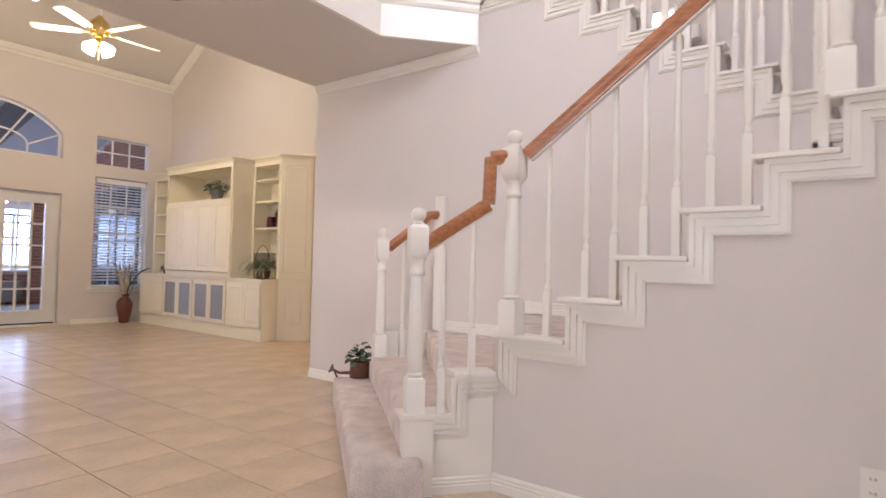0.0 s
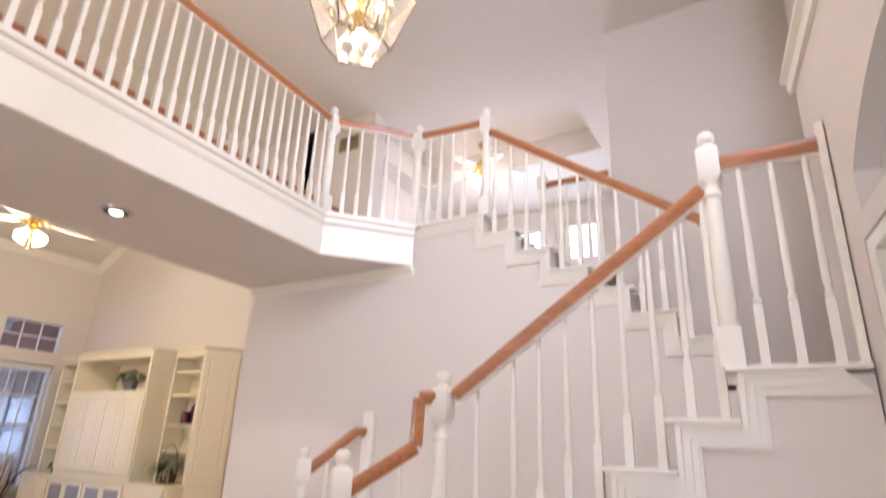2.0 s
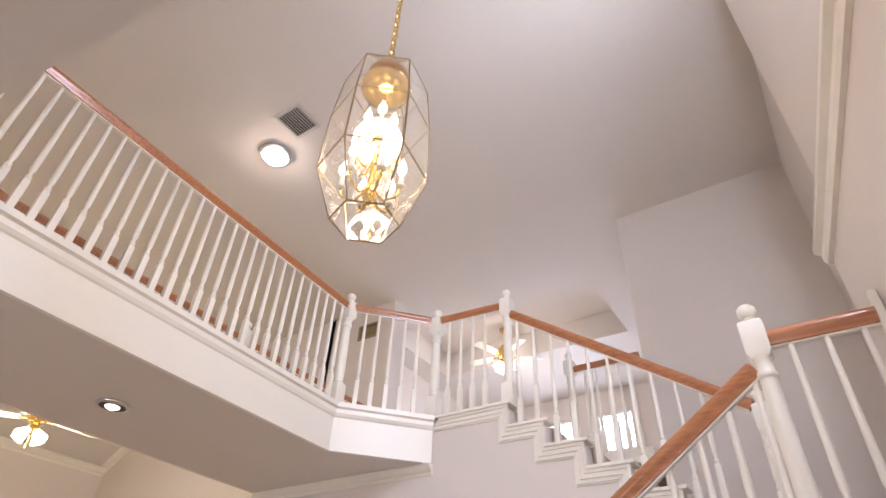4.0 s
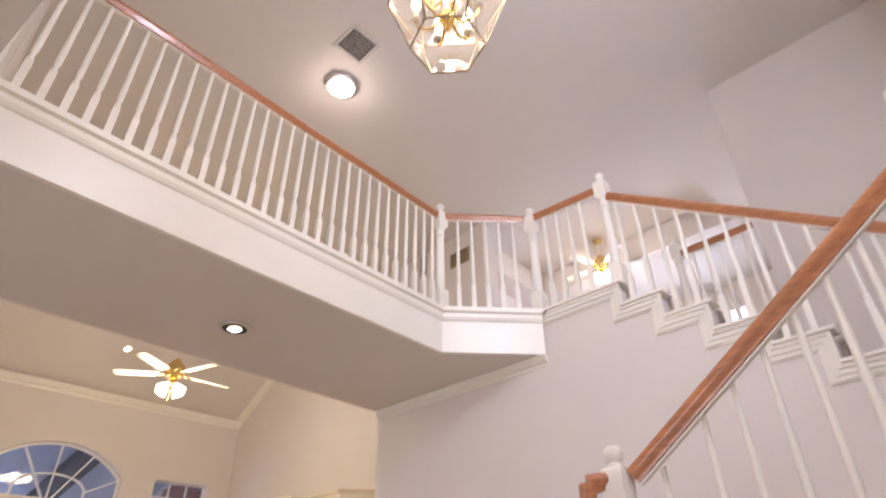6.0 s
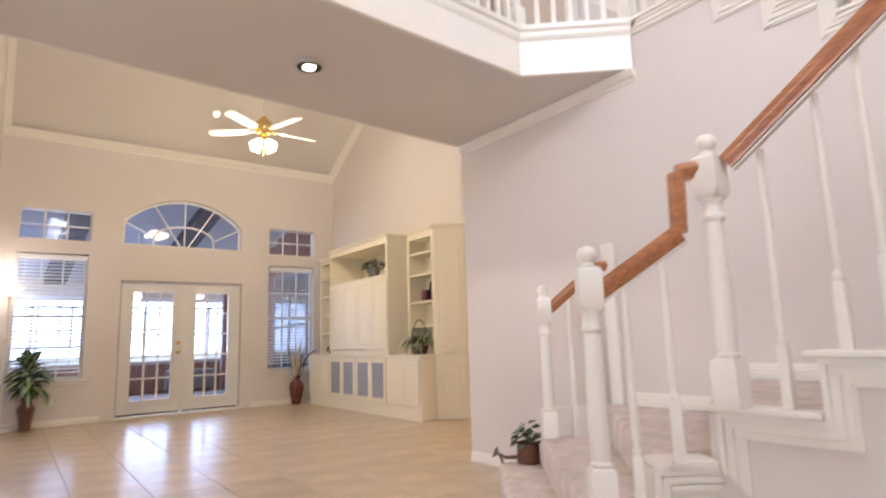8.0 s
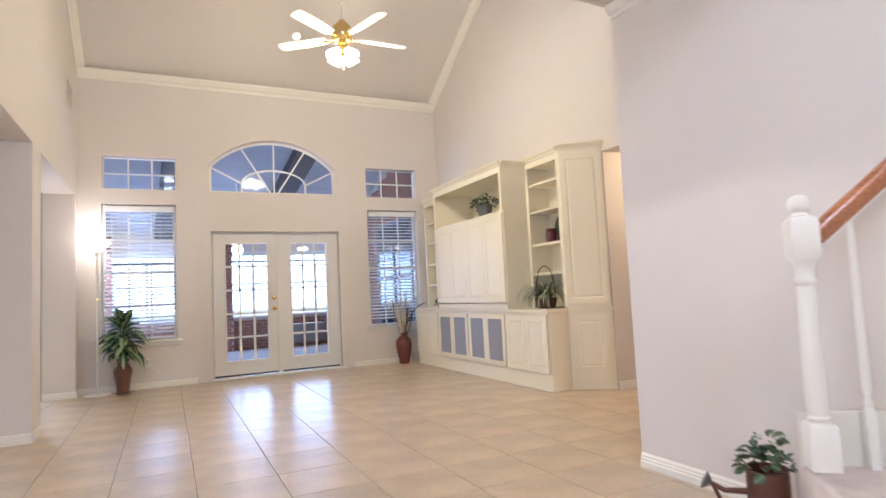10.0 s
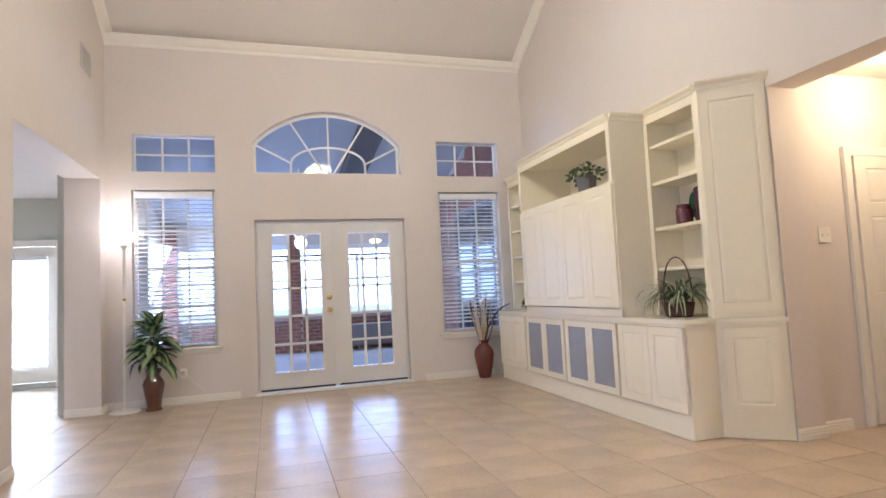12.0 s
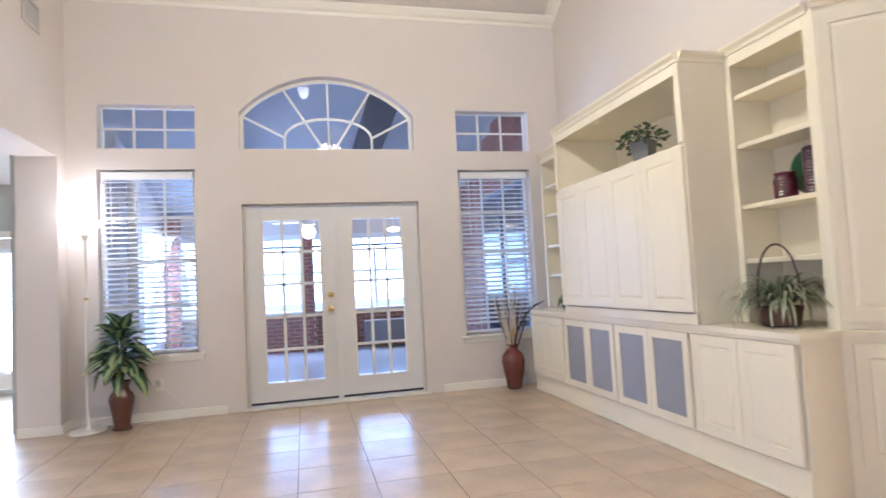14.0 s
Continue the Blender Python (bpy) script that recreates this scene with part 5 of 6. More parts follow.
def leaf_mesh(length, width, droop, fold=0.25, seg=6):
    """A leaf along x, its width along y, bending down."""
    bm = bmesh.new()
    rows = []
    for i in range(seg + 1):
        f = i / seg
        w = width * (math.sin(math.pi * min(1, f * 0.96 + 0.04)) ** 0.75) * (1 - 0.25 * f)
        x, z = length * f * (1 - 0.25 * droop * f), -droop * length * 0.5 * f * f
        rows.append([bm.verts.new((x, -w / 2, z + fold * w / 2)), bm.verts.new((x, 0, z)), bm.verts.new((x, w / 2, z + fold * w / 2))])
    for a, b in zip(rows, rows[1:]):
        for k in range(2):
            bm.faces.new((a[k], b[k], b[k + 1], a[k + 1]))
    return bm


def arching_blade(length, width, bend, seg=9):
    """A long strap leaf along x that curls over by the given degrees."""
    bm = bmesh.new()
    rows, x, z = [], 0.0, 0.0
    for i in range(seg + 1):
        f = i / seg
        w = width * (0.55 + 0.9 * f * (1 - f) * 2) * (1 - f**3 * 0.9)
        rows.append([bm.verts.new((x, -w / 2, z + 0.1 * w)), bm.verts.new((x, 0, z)), bm.verts.new((x, w / 2, z + 0.1 * w))])
        turn = radians(bend) * f**1.3
        x, z = x + length / seg * math.cos(turn), z - length / seg * math.sin(turn)
    for a, b in zip(rows, rows[1:]):
        for k in range(2):
            bm.faces.new((a[k], b[k], b[k + 1], a[k + 1]))
    return bm


def leaves(parent, mat, meshes, spots):
    """Leaves on a few shared meshes: spots of (place, yaw, pitch, roll, scale)."""
    made = []
    for mk in meshes:
        me = bpy.data.meshes.new("leaf")
        bm = mk()
        bm.to_mesh(me)
        bm.free()
        me.materials.append(mat)
        me.polygons.foreach_set("use_smooth", [True] * len(me.polygons))
        made.append(me)
    for i, (p, yaw, pitch, roll, s) in enumerate(spots):
        ob = new("leaf", made[i % len(made)])
        ob.parent = parent
        ob.matrix_local = Matrix.LocRotScale(p, Euler((radians(roll), radians(-pitch), radians(yaw))), (s, s, s))


rng = random.Random(7)
plant = thing("potted_plant", (0.83, 9.63, 0.0), "leafy variegated green plant in a brown fluted vase", "plant")
bm = bmesh.new()
prof = [(0.080, 0.003), (0.084, 0.012), (0.068, 0.03), (0.078, 0.12), (0.100, 0.24), (0.106, 0.275), (0.094, 0.315), (0.066, 0.355), (0.062, 0.38), (0.078, 0.425), (0.082, 0.435), (0.072, 0.433), (0.055, 0.38)]
rings = []
for r, z in prof:
    rings.append([bm.verts.new((r * (1 + 0.035 * math.cos(8 * a)) * math.cos(a), r * (1 + 0.035 * math.cos(8 * a)) * math.sin(a), z)) for a in [2 * math.pi * k / 32 for k in range(32)]])
for a, b in zip(rings, rings[1:]):
    for k in range(32):
        bm.faces.new((a[k], a[(k + 1) % 32], b[(k + 1) % 32], b[k]))
bm.faces.new(rings[0][::-1])
part("vase", bm, BROWN, plant, "brown glazed vase", True)
part("soil", lathe(bmesh.new(), [(0.055, 0.36), (0.056, 0.372)], 16), SOIL, plant)
for k in range(5):
    a = 2 * math.pi * k / 5
    part("stem", tube(bmesh.new(), [(0.015 * math.cos(a), 0.015 * math.sin(a), 0.37), (0.03 * math.cos(a), 0.03 * math.sin(a), 0.65), (0.035 * math.cos(a + 0.4), 0.035 * math.sin(a + 0.4), 0.95)], [0.008, 0.006, 0.004], 6), STEM, plant)
spots = []
for i in range(84):
    f = i / 83
    z = 0.52 + 0.40 * f
    spots.append(((0.03 * math.cos(i * 2.4), 0.03 * math.sin(i * 2.4), z), math.degrees(i * 2.399), 2 + 60 * f**1.8 + rng.uniform(-22, 22), rng.uniform(-30, 30), (1.25 - 0.35 * f) * rng.uniform(0.8, 1.2)))
leaves(plant, LEAF, [lambda: leaf_mesh(0.25, 0.115, 0.9), lambda: leaf_mesh(0.23, 0.11, 0.6), lambda: leaf_mesh(0.28, 0.11, 1.2)], spots)
tagb = part("ribbon", moved(leaf_mesh(0.30, 0.025, 0.6), Matrix.Translation((-0.06, -0.04, 0.60)) @ Matrix.Rotation(radians(205), 4, "Z") @ Matrix.Rotation(radians(25), 4, "Y")), material("blue_ribbon", (0.12, 0.38, 0.75), 0.4, vary=0.1), plant, "light blue ribbon")

vase = thing("vase_of_twigs", (4.62, 9.66, 0.0), "red-brown glazed floor vase holding dry twigs", "vase")
part("vase", lathe(bmesh.new(), [(0.065, 0.003), (0.075, 0.01), (0.088, 0.08), (0.112, 0.20), (0.125, 0.29), (0.118, 0.35), (0.08, 0.40), (0.052, 0.43), (0.05, 0.445), (0.066, 0.475), (0.062, 0.476), (0.045, 0.44)], 32), MAROON, vase, "", True)
for i in range(34):
    a, lean = rng.uniform(0, 6.28), rng.uniform(0.02, 0.23)
    h = rng.uniform(0.34, 0.72)
    p = [(0.02 * math.cos(a), 0.02 * math.sin(a), 0.30)]
    for j in range(1, 6):
        f = j / 5
        w = 0.026 * f * math.sin(j * 2.1 + i * 1.7)
        p.append(((0.02 + lean * f**1.2) * math.cos(a) + w, (0.02 + lean * f**1.2) * math.sin(a) * 0.6 + w, 0.30 + (0.15 + h) * f))
    r0 = rng.choice((0.006, 0.009, 0.015))
    part("twig", tube(bmesh.new(), p, [r0, r0, r0 * 0.9, r0 * 0.8, r0 * 0.7, r0 * 0.4], 6), DARKTWIG if i % 3 == 0 else TWIG, vase, "", True)
part("long_twig", tube(bmesh.new(), [(0, 0, 0.35), (0.05, -0.03, 0.60), (0.14, -0.08, 0.78), (0.24, -0.12, 0.88), (0.33, -0.16, 0.92)], [0.010, 0.010, 0.011, 0.010, 0.005], 6), DARKTWIG, vase, "", True)
part("pod", moved(lathe(bmesh.new(), [(0.004, -0.05), (0.02, -0.03), (0.024, 0.0), (0.015, 0.03), (0.003, 0.045)], 10), Matrix.Translation((-0.01, -0.07, 0.60))), material("straw", (0.50, 0.36, 0.18), 0.8, vary=0.2), vase, "", True)

# basket of spider plant on the worktop
basket = thing("basket_plant", (5.06, 6.50, 0.836), "striped spider plant in a dark wicker basket with a tall handle", "plant")
part("basket", lathe(bmesh.new(), [(0.085, 0.001), (0.10, 0.01), (0.115, 0.09), (0.12, 0.11), (0.108, 0.108), (0.09, 0.03)], 24), WICKER, basket, "", True)
part("handle", tube(bmesh.new(), [(-0.05 * math.cos(t), 0.10 * math.cos(t), 0.09 + 0.37 * math.sin(t) ** 0.7) for t in [math.pi * j / 16 for j in range(17)]], 0.006, 8), WICKER, basket, "", True)
spots = []
for i in range(150):
    spots.append(((0.045 * math.cos(i * 2.4), 0.045 * math.sin(i * 2.4), 0.10 + 0.03 * rng.random()), math.degrees(i * 2.399) + rng.uniform(-9, 9), rng.uniform(28, 88), rng.uniform(-15, 15), rng.uniform(0.65, 1.15)))
leaves(basket, SPIDER, [lambda: arching_blade(0.34, 0.023, 150), lambda: arching_blade(0.28, 0.020, 110), lambda: arching_blade(0.38, 0.022, 175)], spots)


def ivy(name, place, label, pot, potmat, n, spread, seed, square=False):
    r = random.Random(seed)
    t = thing(name, place, label, "plant")
    part("pot", lathe(bmesh.new(), pot, 24, square=square), potmat, t, "", not square)
    rim = pot[-2][1]
    spots = []
    for i in range(n):
        a = i * 2.399
        f = r.random() ** 0.6
        z = rim + 0.03 + 0.10 * (1 - f * f) * r.random() - 0.10 * f * f * r.random()
        spots.append(((spread * f * math.cos(a), spread * f * math.sin(a), z), math.degrees(a) + r.uniform(-50, 50), r.uniform(-35, 40), r.uniform(-40, 40), r.uniform(0.7, 1.2)))
    leaves(t, IVY, [lambda: leaf_mesh(0.055, 0.045, 0.5, 0.2, 4), lambda: leaf_mesh(0.048, 0.040, 0.2, 0.3, 4)], spots)
    for k in range(7):
        a = 2 * math.pi * k / 7
        part("vine", tube(bmesh.new(), [(0, 0, rim - 0.01), (spread * 0.5 * math.cos(a), spread * 0.5 * math.sin(a), rim + 0.06), (spread * 0.95 * math.cos(a), spread * 0.95 * math.sin(a), rim - 0.01)], 0.0022, 5), STEM, t)
    return t


SQUARE_POT = [(0.055, 0.002), (0.072, 0.17), (0.074, 0.175), (0.066, 0.175), (0.06, 0.14)]
ivy("ivy_plant", (4.95, 7.52, 1.966), "green ivy trailing over a square grey pot", SQUARE_POT, SLATE, 110, 0.17, 3, True).rotation_euler.z = radians(30)
ivy("ivy_plant", (5.0, 9.05, 0.836), "small green ivy in a dark pot on the worktop", [(0.04, 0.001), (0.05, 0.07), (0.052, 0.075), (0.045, 0.074), (0.04, 0.05)], BLACK, 70, 0.075, 5)

# jars on the shelf
def ribbed_jar(place, r, h, mat, label, neck):
    j = thing("glass_jar", place, label, "jar")
    prof = [(r * 0.82, 0.001), (r * 0.92, 0.006)]
    n = int(h * 0.72 / 0.018)
    for i in range(n):
        z = 0.01 + i * 0.018
        prof += [(r * 0.94, z), (r, z + 0.006), (r, z + 0.012), (r * 0.94, z + 0.0175)]
    z = prof[-1][1]
    prof += [(r * 0.9, z + 0.01), (r * neck, z + 0.02), (r * neck, h - 0.015), (r * (neck + 0.1), h - 0.01), (r * (neck + 0.1), h), (r * (neck - 0.1), h), (r * (neck - 0.12), h - 0.03)]
    part("body", lathe(bmesh.new(), prof, 28), mat, j, "", True)


ribbed_jar((5.23, 6.56, 1.559), 0.066, 0.155, PLUM, "short ribbed plum glass jar on the shelf", 0.78)
tall = thing("vase", (5.24, 6.365, 1.559), "tall violet and green ribbed vase on the shelf", "vase")
prof = [(0.05, 0.001)]
for i in range(14):
    prof += [(0.056, 0.008 + i * 0.018), (0.060, 0.015 + i * 0.018)]
prof += [(0.054, 0.262), (0.045, 0.268), (0.04, 0.25)]
part("body", lathe(bmesh.new(), prof, 24), VIOLET, tall, "dark violet ribbed body", True)
bm = lathe(bmesh.new(), [(0.06, -0.012), (0.135, -0.009), (0.14, 0.0), (0.135, 0.009), (0.06, 0.012)], 32)
plateob = thing("green_plate", (5.31, 6.47, 1.559), "round green glazed plate standing on edge at the back", "plate")
part("plate", moved(bm, Matrix.Translation((0.02, 0, 0.139)) @ Matrix.Rotation(radians(78), 4, "Y")), TEAL, plateob, "", True)

# small watering can planter on the bottom step
cane = thing("watering_can_planter", (3.43, 2.86, 0.19), "small rusty watering can planted with green ivy, on the bottom step", "planter")
RUST = material("rusty_metal", (0.17, 0.075, 0.05), 0.55, 0.5, vary=0.3, scale=12, bump=0.3)
GREYRUST = material("dull_metal", (0.24, 0.22, 0.22), 0.5, 0.6, vary=0.2, scale=12)
part("body", lathe(bmesh.new(), [(0.070, 0.001), (0.074, 0.006), (0.072, 0.12), (0.078, 0.126), (0.066, 0.124), (0.06, 0.09)], 28), RUST, cane, "", True)
q = Vector((-0.60, 0.80, 0)).normalized()
part("spout", tube(bmesh.new(), [tuple(q * 0.07 + Vector((0, 0, 0.035))), tuple(q * 0.15 + Vector((0, 0, 0.03))), tuple(q * 0.20 + Vector((0, 0, 0.055)))], [0.013, 0.010, 0.009], 10), RUST, cane, "", True)
part("spout_brace", tube(bmesh.new(), [tuple(q * 0.19 + Vector((0, 0, 0.05))), tuple(q * 0.165 + Vector((0, 0, -0.01)))], 0.008, 8), RUST, cane)
rose = lathe(bmesh.new(), [(0.01, 0.0), (0.034, 0.022), (0.036, 0.028), (0.004, 0.032)], 20)
part("rose", moved(rose, Matrix.Translation(q * 0.195 + Vector((0, 0, 0.052))) @ q.to_track_quat("Z", "Y").to_matrix().to_4x4() @ Matrix.Rotation(radians(-25), 4, "X")), GREYRUST, cane, "dull grey metal rose", True)
spots = []
for i in range(80):
    a, f = i * 2.399, rng.random() ** 0.6
    spots.append(((0.085 * f * math.cos(a), 0.085 * f * math.sin(a), 0.12 + 0.16 * (1 - f * f) * rng.random()), math.degrees(a) + rng.uniform(-50, 50), rng.uniform(-20, 60), rng.uniform(-40, 40), rng.uniform(0.7, 1.15)))
cane.scale = (1.04, 1.04, 1.04)
leaves(cane, IVY, [lambda: leaf_mesh(0.055, 0.042, 0.5, 0.2, 4), lambda: leaf_mesh(0.048, 0.038, 0.2, 0.3, 4)], spots)


# ---- breakfast room doors ----
bd = thing("patio_door", (0, 0, 0), "white glazed patio door with slatted blinds and bright daylight", "door")
DY = 12.50
bm = blocks([(-2.79, -2.702, 12.42, 12.45, 0.003, 2.14), (-0.948, -0.86, 12.42, 12.45, 0.003, 2.14), (-2.70, -0.95, 12.42, 12.45, 2.051, 2.14)], 0.004)
part("casing", bm, WHITE, bd)
for x0, x1 in ((-2.69, -1.83), (-1.82, -0.96)):
    part("door_leaf", pierced(bmesh.new(), "y", DY - 0.02, DY + 0.02, x0, x1, 0.085, 2.045, [(x0 + 0.11, x1 - 0.11, 0.30, 1.90)]), WHITE, bd)
    pane(bd, x0 + 0.11, x1 - 0.11, 0.30, 1.90, DY)
    blinds(x0 + 0.10, x1 - 0.10, 0.30, 1.92, "white slatted blind on the patio door, half open", 25, DY - 0.055)
sidew = tagged(thing("window_6", (0, 0, 0), "white window edge with a sill in the breakfast room", "window"), kind="structure")
part("window_frame", blocks([(-0.165, -0.142, 10.6, 12.1, 0.75, 2.10)], 0.003), WHITE, sidew)
part("window_sill", blocks([(-0.20, -0.142, 10.5, 12.2, 0.70, 0.745)], 0.004), WHITE, sidew)

# ---- front entry ----
fd = thing("front_door", (0, 0, 0), "closed white panelled front door beside a glazed sidelight", "door")
fd.matrix_world = ENTRY @ pose(DOOR_X[0], SOUTH - 0.06, 0)
raised_door("door_leaf", 0.93, 2.01, [(0.12, 0.44, 0.2, 0.85), (0.53, 0.85, 0.2, 0.85), (0.12, 0.44, 1.0, 1.85), (0.53, 0.85, 1.0, 1.85)], fd, (0.935, 0, 0.015), 180, mat=WHITE)
part("casing", blocks([(-0.077, -0.001, 0.062, 0.135, 0.003, 2.097), (1.361, 1.437, 0.062, 0.135, 0.003, 2.097), (0.0, 1.36, 0.062, 0.135, 2.042, 2.097), (0.94, 0.99, -0.03, 0.04, 0.003, 2.036)], 0.003), WHITE, fd)
part("sidelight_frame", pierced(bmesh.new(), "y", -0.02, 0.02, 0.992, 1.355, 0.01, 2.036, [(1.04, 1.31, 0.25, 1.96)]), STEEL, fd, "grey metal sidelight frame")
part("pane", blocks([(1.04, 1.31, -0.003, 0.003, 0.25, 1.96)]), GLASS, fd).visible_shadow = False
ew = tagged(thing("window_10", (0, 0, 0), "arched white transom window over the front door", "window"), kind="structure")
ew.matrix_world = ENTRY
part("window_frame", blocks([(0.982, 2.418, SOUTH - 0.12, SOUTH - 0.08, 2.192, 2.215), (1.69, 1.71, SOUTH - 0.12, SOUTH - 0.08, 2.216, 2.57)], 0.002), WHITE, ew)
part("pane", blocks([(0.982, 2.418, SOUTH - 0.103, SOUTH - 0.097, 2.193, 2.575)]), GLASS, ew).visible_shadow = False
structure(part("backdrop_entry", blocks([(-6, 8, -6.1, -6.0, -0.3, 9)]), glow("pale_entry_sky", (0.80, 0.90, 1.0), 0.9)), "pale overcast sky beyond the entry", "backdrop")

# ---- loft windows ----
for k, (a, b) in enumerate(((2.10, 2.72), (3.06, 3.62))):
    lw = tagged(thing("window_%d" % (7 + k), (0, 0, 0), "white loft window full of daylight", "window"), kind="structure")
    bm = bmesh.new()
    pierced(bm, "x", 9.52, 9.58, a + 0.002, b - 0.002, 4.002, 5.268, [(a + 0.04, (a + b) / 2 - 0.012, 4.04, 4.62), ((a + b) / 2 + 0.012, b - 0.04, 4.04, 4.62), (a + 0.04, (a + b) / 2 - 0.012, 4.66, 5.23), ((a + b) / 2 + 0.012, b - 0.04, 4.66, 5.23)])
    part("window_frame", bm, WHITE, lw)
    part("pane", blocks([(9.547, 9.553, a + 0.04, b - 0.04, 4.04, 5.23)]), GLASS, lw).visible_shadow = False

# ---- sunroom ----
structure(part("sky_glow", blocks([(-6, 14, 22, 22.1, -0.3, 9), (12.0, 12.1, -2, 8, 2.5, 8), (-5, -0.5, 15.8, 15.9, -0.3, 4)]), glow("bright_overcast_sky", (0.70, 0.88, 1.0), 1.15)), "bright hazy sky beyond the windows", "backdrop")


def brickwork(name, axis, plane, u0, u1, z0, z1, label, out=-1, holes=()):
    """Running-bond bricks proud of a mortar bed."""
    bm = bmesh.new()
    rows = int((z1 - z0) / 0.075)
    for j in range(rows):
        z = z0 + j * 0.075
        u = u0 - (0.105 if j % 2 else 0)
        while u < u1:
            a, b = max(u, u0) + 0.005, min(u + 0.20, u1) - 0.0
            if b - a > 0.03 and not any(h[0] < (a + b) / 2 < h[1] and h[2] < z < h[3] for h in holes):
                p0, p1 = plane + out * (0.008 + 0.003 * rng.random()), plane
                q = (min(p0, p1), max(p0, p1))
                if axis == "y":
                    block(bm, a, b, *q, z + 0.005, z + 0.07)
                else:
                    block(bm, *q, a, b, z + 0.005, z + 0.07)
            u += 0.21
    ob = part(name, bm, BRICK)
    return tagged(ob, label, "brickwork", kind="stuff")


SUN_Y = 15.4
structure(part("wall_sunroom_brick_bed", blocks([(0.0, 7.9, SUN_Y - 0.12, SUN_Y - 0.002, -0.03, 0.70), (2.44, 2.68, SUN_Y - 0.30, SUN_Y - 0.121, -0.03, 2.6), (4.9, 5.25, SUN_Y - 0.30, SUN_Y - 0.121, -0.03, 2.6), (0.02, 0.30, SUN_Y - 0.30, SUN_Y - 0.121, -0.03, 2.6), (-0.018, 0.0, 10.07, 12.0, -0.03, 3.64), (-0.018, 0.0, 12.01, 13.6, -0.03, 3.1)]), MORTAR), "mortar bed of the sunroom brickwork", "wall")
brickwork("brick_wall", "y", SUN_Y - 0.12, 0.5, 7.9, -0.03, 0.70, "low red brick wall below the sunroom windows")
for a, b in ((2.44, 2.68), (4.9, 5.25), (0.02, 0.30)):
    brickwork("brick_pier", "y", SUN_Y - 0.30, a, b, -0.03, 2.6, "red brick pier between the sunroom windows")
bm = bmesh.new()
prism(bm, [(10.062, -0.03), (15.09, -0.03), (15.09, 2.70), (10.062, 4.24)], 5.36, 5.50)
structure(part("wall_sunroom_return", moved(bm, Matrix(((0, 0, 1, 0), (1, 0, 0, 0), (0, 1, 0, 0), (0, 0, 0, 1)))), MORTAR), "mortar bed of the brick house wall", "wall")
for k in range(10):
    a, b = 10.07 + 0.5 * k, 10.57 + 0.5 * k
    brickwork("brick_wall", "x", 5.36, a, b, -0.03, 4.20 - 0.307 * (b - 10.06), "red brick house wall beside the sunroom", holes=[(10.85, 12.75, 0.0, 2.50)])
brickwork("brick_wall", "x", 0.0, 10.08, 12.0, -0.03, 3.62, "red brick wall of the house outside the window", out=1)
brickwork("brick_wall", "x", 0.0, 13.0, 13.6, -0.03, 3.1, "red brick wall of the house outside the window", out=1)
column = thing("porch_column", (0.16, 12.75, -0.03), "square white painted column beside the brick wall", "column")
part("shaft", blocks([(-0.07, 0.07, -0.07, 0.07, 0.12, 3.25)], 0.006), WHITE, column)
part("plinth", blocks([(-0.09, 0.09, -0.09, 0.09, 0.001, 0.12)], 0.006), WHITE, column)
sw = tagged(thing("window_9", (0, 0, 0), "row of white sunroom windows with dark blind edges", "window"), kind="structure")
bm = bmesh.new()
x = 0.2
while x < 7.55:
    block(bm, x - 0.03, x + 0.03, 15.43, 15.52, 0.752, 2.248, 0.004)
    x += 0.74
block(bm, 0.2, 7.6, 15.44, 15.51, 1.46, 1.51, 0.004)
part("window_frame", bm, WHITE, sw)
part("blind_edge", blocks([(0.2, 7.6, 15.40, 15.42, 1.98, 2.02)]), BLACK, sw)
part("window_sill", blocks([(0.15, 7.65, 15.24, 15.41, 0.705, 0.748)], 0.005), WHITE, sw)
part("shade_roll", blocks([(0.2, 7.6, 15.41, 15.425, 2.021, 2.247)]), BLIND, sw, "white rolled shade")
heater = thing("wall_heater", (4.15, SUN_Y - 0.33, -0.03), "long grey wall heating unit below the sunroom windows", "heater")
part("body", blocks([(-0.55, 0.55, -0.10, 0.10, 0.08, 0.52)], 0.012), SLATE, heater)
part("top_grille", blocks([(-0.53, 0.53, -0.085, 0.085, 0.521, 0.535)], 0.003), STEEL, heater)
for x in (-0.4, 0.4):
    part("foot", blocks([(x - 0.04, x + 0.04, -0.09, 0.09, 0.001, 0.079)]), BLACK, heater)
BEAM = material("dark_beam", (0.05, 0.045, 0.05), 0.7, vary=0.2)
for k, (xa, xb) in enumerate(((3.78, 3.30), (1.62, 1.30))):
    bm = sweep(bmesh.new(), [(-0.20, -0.16), (0.20, -0.16), (0.20, 0.02), (-0.20, 0.02)], (xa, 10.07, 4.24), (xb, 15.3, 2.66))
    structure(part("beam_%d" % (k + 1), bm, BEAM), "dark sloping roof beam in the sunroom", "beam")
GX, GY, GZ = 2.58, 13.04, 2.08
globe = thing("ceiling_fan", (GX, GY, GZ), "white sunroom ceiling fan with a lit round globe", "ceiling fan")
part("globe", lathe(bmesh.new(), [(0.02, -0.10), (0.08, -0.08), (0.11, -0.01), (0.09, 0.055), (0.05, 0.085)], 24), COOL_LIT, globe, "lit globe", True).visible_shadow = False
part("motor_housing", lathe(bmesh.new(), [(0.05, 0.086), (0.11, 0.10), (0.12, 0.16), (0.07, 0.21), (0.02, 0.24)], 24), WHITE, globe, "", True)
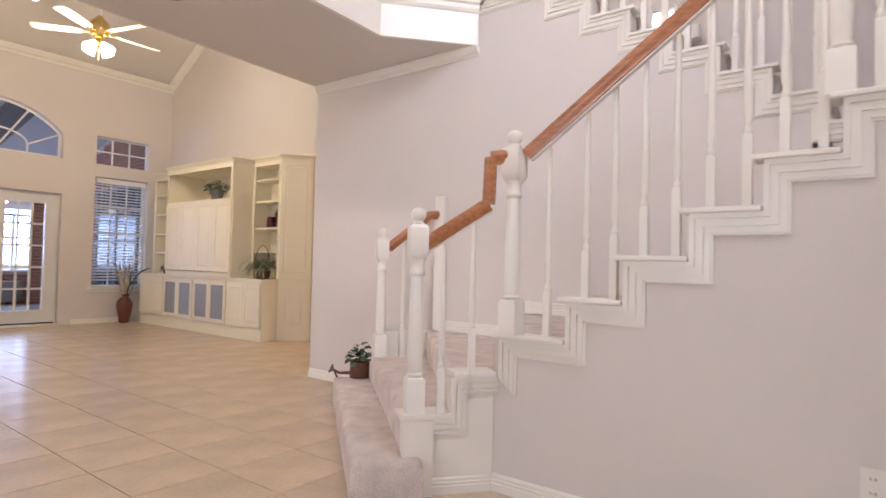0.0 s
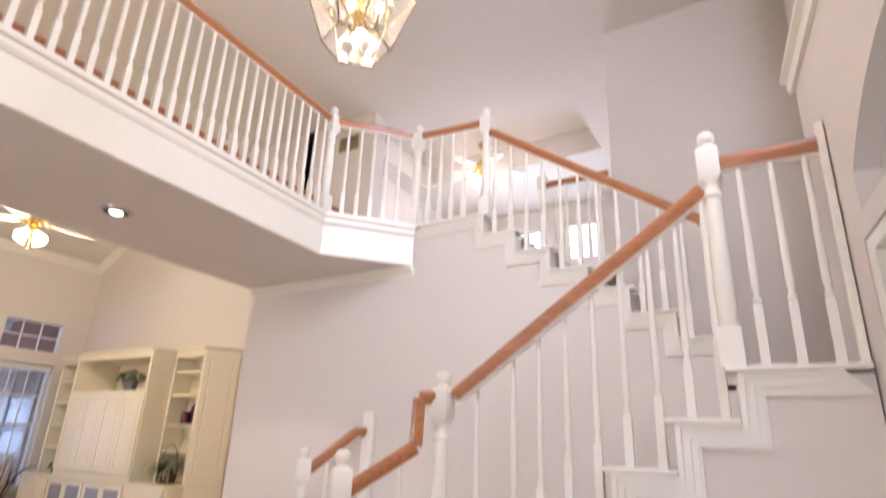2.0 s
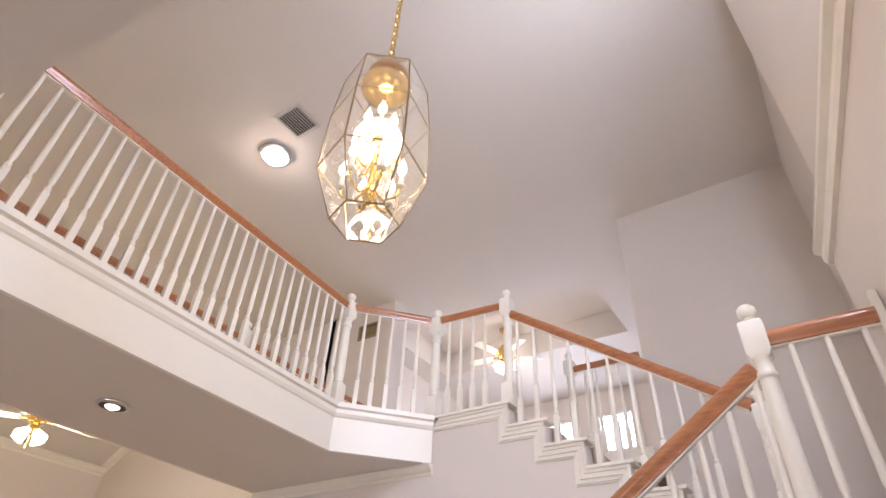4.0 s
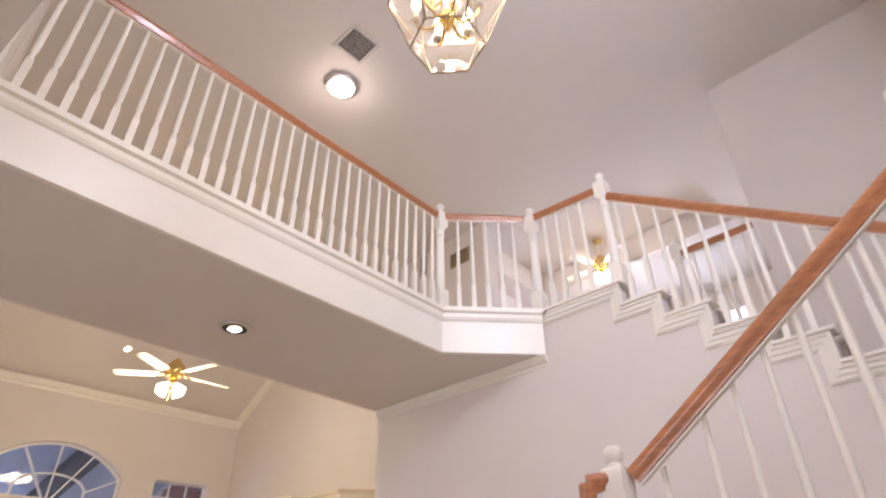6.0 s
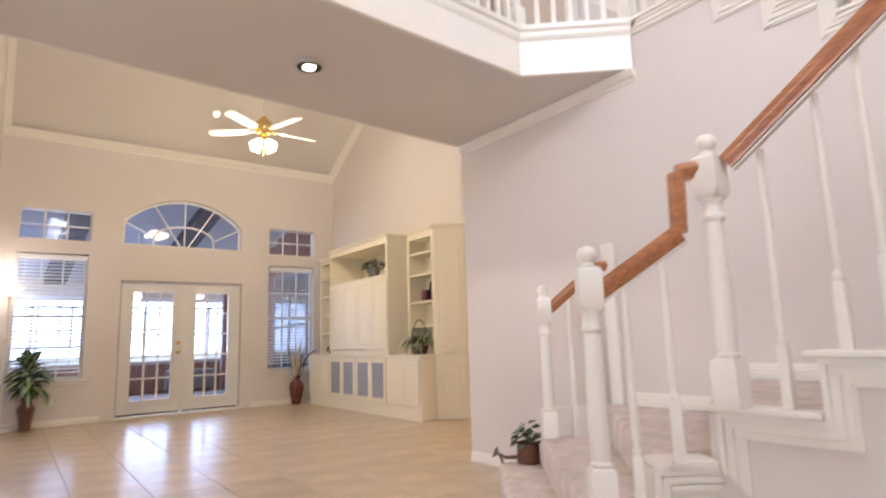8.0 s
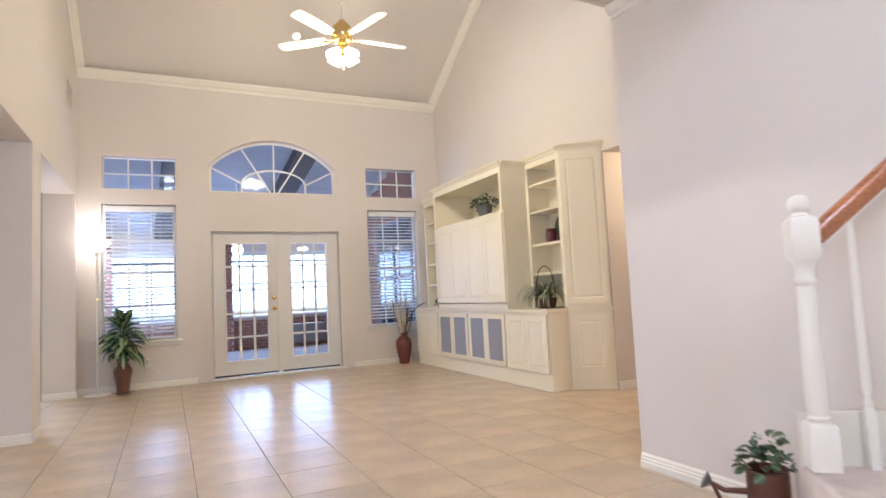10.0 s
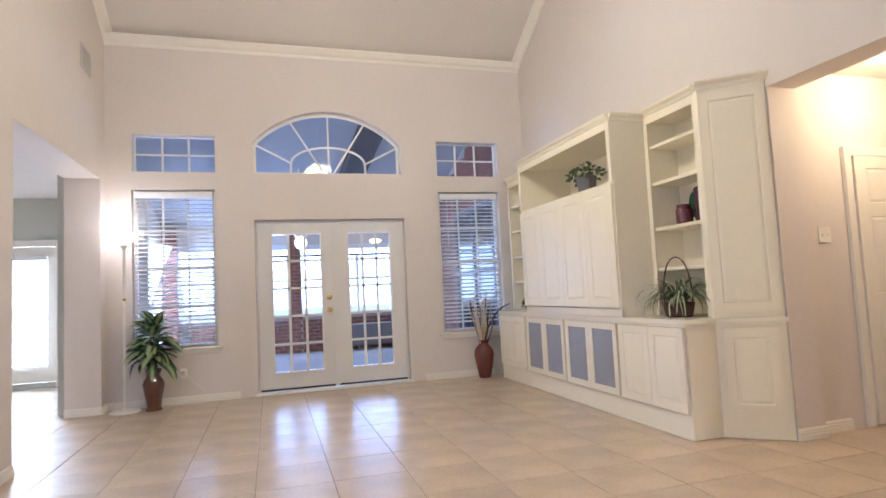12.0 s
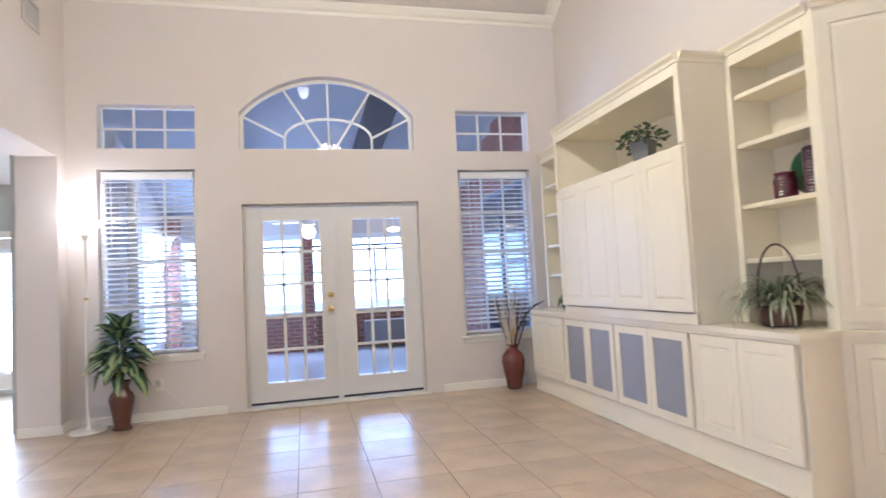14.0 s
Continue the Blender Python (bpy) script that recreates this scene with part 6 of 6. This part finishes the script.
part("rod", tube(bmesh.new(), [(0, 0, 0.235), (0, 0, 4.3 - (GY - 10.06) * 0.307 - GZ)], 0.012, 8), WHITE, globe)
for k in range(5):
    bm = prism(bmesh.new(), [(0.12, -0.04), (0.56, -0.062), (0.60, 0.0), (0.56, 0.062), (0.12, 0.04)], -0.004, 0.004)
    part("blade", moved(bm, Matrix.Rotation(radians(72 * k + 20), 4, "Z") @ Matrix.Translation((0, 0, 0.15)) @ Matrix.Rotation(radians(10), 4, "X")), BEAM if k % 2 else WHITE, globe)
globe2 = thing("ceiling_light", (4.19, 14.69, 2.23), "lit round white lamp in the sunroom", "lamp")
part("globe", lathe(bmesh.new(), [(0.02, -0.05), (0.09, -0.035), (0.13, 0.0), (0.10, 0.03), (0.04, 0.04)], 24), COOL_LIT, globe2, "lit globe", True).visible_shadow = False
part("rod", tube(bmesh.new(), [(0, 0, 0.035), (0, 0, 4.3 - (14.69 - 10.06) * 0.307 - 2.23)], 0.01, 8), WHITE, globe2)

patio_chair = thing("patio_chair", (4.85, 13.05, -0.03), "dark round-backed patio chair standing in the sunroom", "chair", turn=35)
back_pts = [(0.24 * math.sin(radians(a)), 0.20 * math.cos(radians(a))) for a in range(-100, 101, 20)]
bm = bmesh.new()
for (xa, ya), (xb, yb) in zip(back_pts, back_pts[1:]):
    sweep(bm, [(-0.012, 0.44), (0.012, 0.44), (0.012, 0.80), (-0.012, 0.80)], (xa, ya, 0), (xb, yb, 0))
part("backrest", bm, BLACK, patio_chair)
part("seat", lathe(bmesh.new(), [(0.20, 0.40), (0.23, 0.41), (0.23, 0.43), (0.20, 0.44)], 24), BLACK, patio_chair)
for sx, sy in ((-1, -1), (1, -1), (1, 1), (-1, 1)):
    part("leg", tube(bmesh.new(), [(0.19 * sx, 0.19 * sy, 0.001), (0.14 * sx, 0.14 * sy, 0.40)], 0.012, 8), BLACK, patio_chair)

dark_window = tagged(thing("window_11", (0, 0, 0), "dark slate blue window in the outer brick wall", "window"), kind="structure")
part("window_frame", pierced(bmesh.new(), "x", 5.315, 5.357, 10.87, 12.73, 0.02, 2.48, [(10.93, 11.77, 0.12, 1.38), (11.83, 12.67, 0.12, 1.38), (10.93, 11.77, 1.44, 2.42), (11.83, 12.67, 1.44, 2.42)]), material("slate_blue_paint", (0.10, 0.13, 0.19), 0.5, vary=0.1), dark_window)
part("pane", blocks([(5.335, 5.345, 10.92, 12.68, 0.11, 2.43)]), material("dark_glazing", (0.03, 0.045, 0.075), 0.12, vary=0.2), dark_window)
# Frame of the unseen window added for the stairwell daylight.
uw = tagged(thing("window_12", (0, 0, 0), "unseen tall white window added high over the entry", "window"), kind="structure")
uw.matrix_world = ENTRY
part("window_frame", pierced(bmesh.new(), "y", SOUTH - 0.11, SOUTH - 0.06, 1.102, 1.978, 3.702, 5.098, [(1.15, 1.525, 3.75, 5.05), (1.555, 1.93, 3.75, 5.05)]), WHITE, uw)


# ---- floor tiles ----
PITCH, X0, Y0 = 0.4570, 1.935, 2.757


def tile_mesh():
    bm = bmesh.new()
    h = PITCH / 2 - 0.0022
    lo = [bm.verts.new((sx * h, sy * h, -0.0039)) for sx, sy in ((-1, -1), (1, -1), (1, 1), (-1, 1))]
    mid = [bm.verts.new((sx * h, sy * h, -0.0012)) for sx, sy in ((-1, -1), (1, -1), (1, 1), (-1, 1))]
    k = h - 0.0022
    hi = [bm.verts.new((sx * k, sy * k, 0.0)) for sx, sy in ((-1, -1), (1, -1), (1, 1), (-1, 1))]
    for a, b in ((lo, mid), (mid, hi)):
        for i in range(4):
            bm.faces.new((a[i], a[(i + 1) % 4], b[(i + 1) % 4], b[i]))
    bm.faces.new(hi)
    return bm


floor_ob = bpy.data.objects["floor"]
tiles = bpy.data.meshes.new("tile")
bm = tile_mesh()
bm.to_mesh(tiles)
bm.free()
tiles.materials.append(TILE)
rest = []
count = 0
for i in range(-15, 18):
    for j in range(-10, 16):
        x, y = X0 + (i + 0.5) * PITCH, Y0 + (j + 0.5) * PITCH
        if not (-4.6 < x < 9.5 and -1.7 < y < NORTH):
            continue
        if 0.3 < x < 5.42 and 1.2 < y < NORTH and not (x > 3.9 and y < 3.8) and count < 300:
            ob = new("tile", tiles)
            ob.parent = floor_ob
            ob.location = (x, y, 0)
            count += 1
        else:
            rest.append((x, y))
bm = bmesh.new()
h = PITCH / 2 - 0.0022
for x, y in rest:
    q = [bm.verts.new((x + sx * h, y + sy * h, 0.0)) for sx, sy in ((-1, -1), (1, -1), (1, 1), (-1, 1))]
    r = [bm.verts.new(v.co - Vector((0, 0, 0.0039))) for v in q]
    bm.faces.new(q)
    for k in range(4):
        bm.faces.new((r[k], r[(k + 1) % 4], q[(k + 1) % 4], q[k]))
far_tiles = part("far_tiles", bm, TILE, floor_ob)
tagged(far_tiles, "square beige floor tiles", kind="stuff")
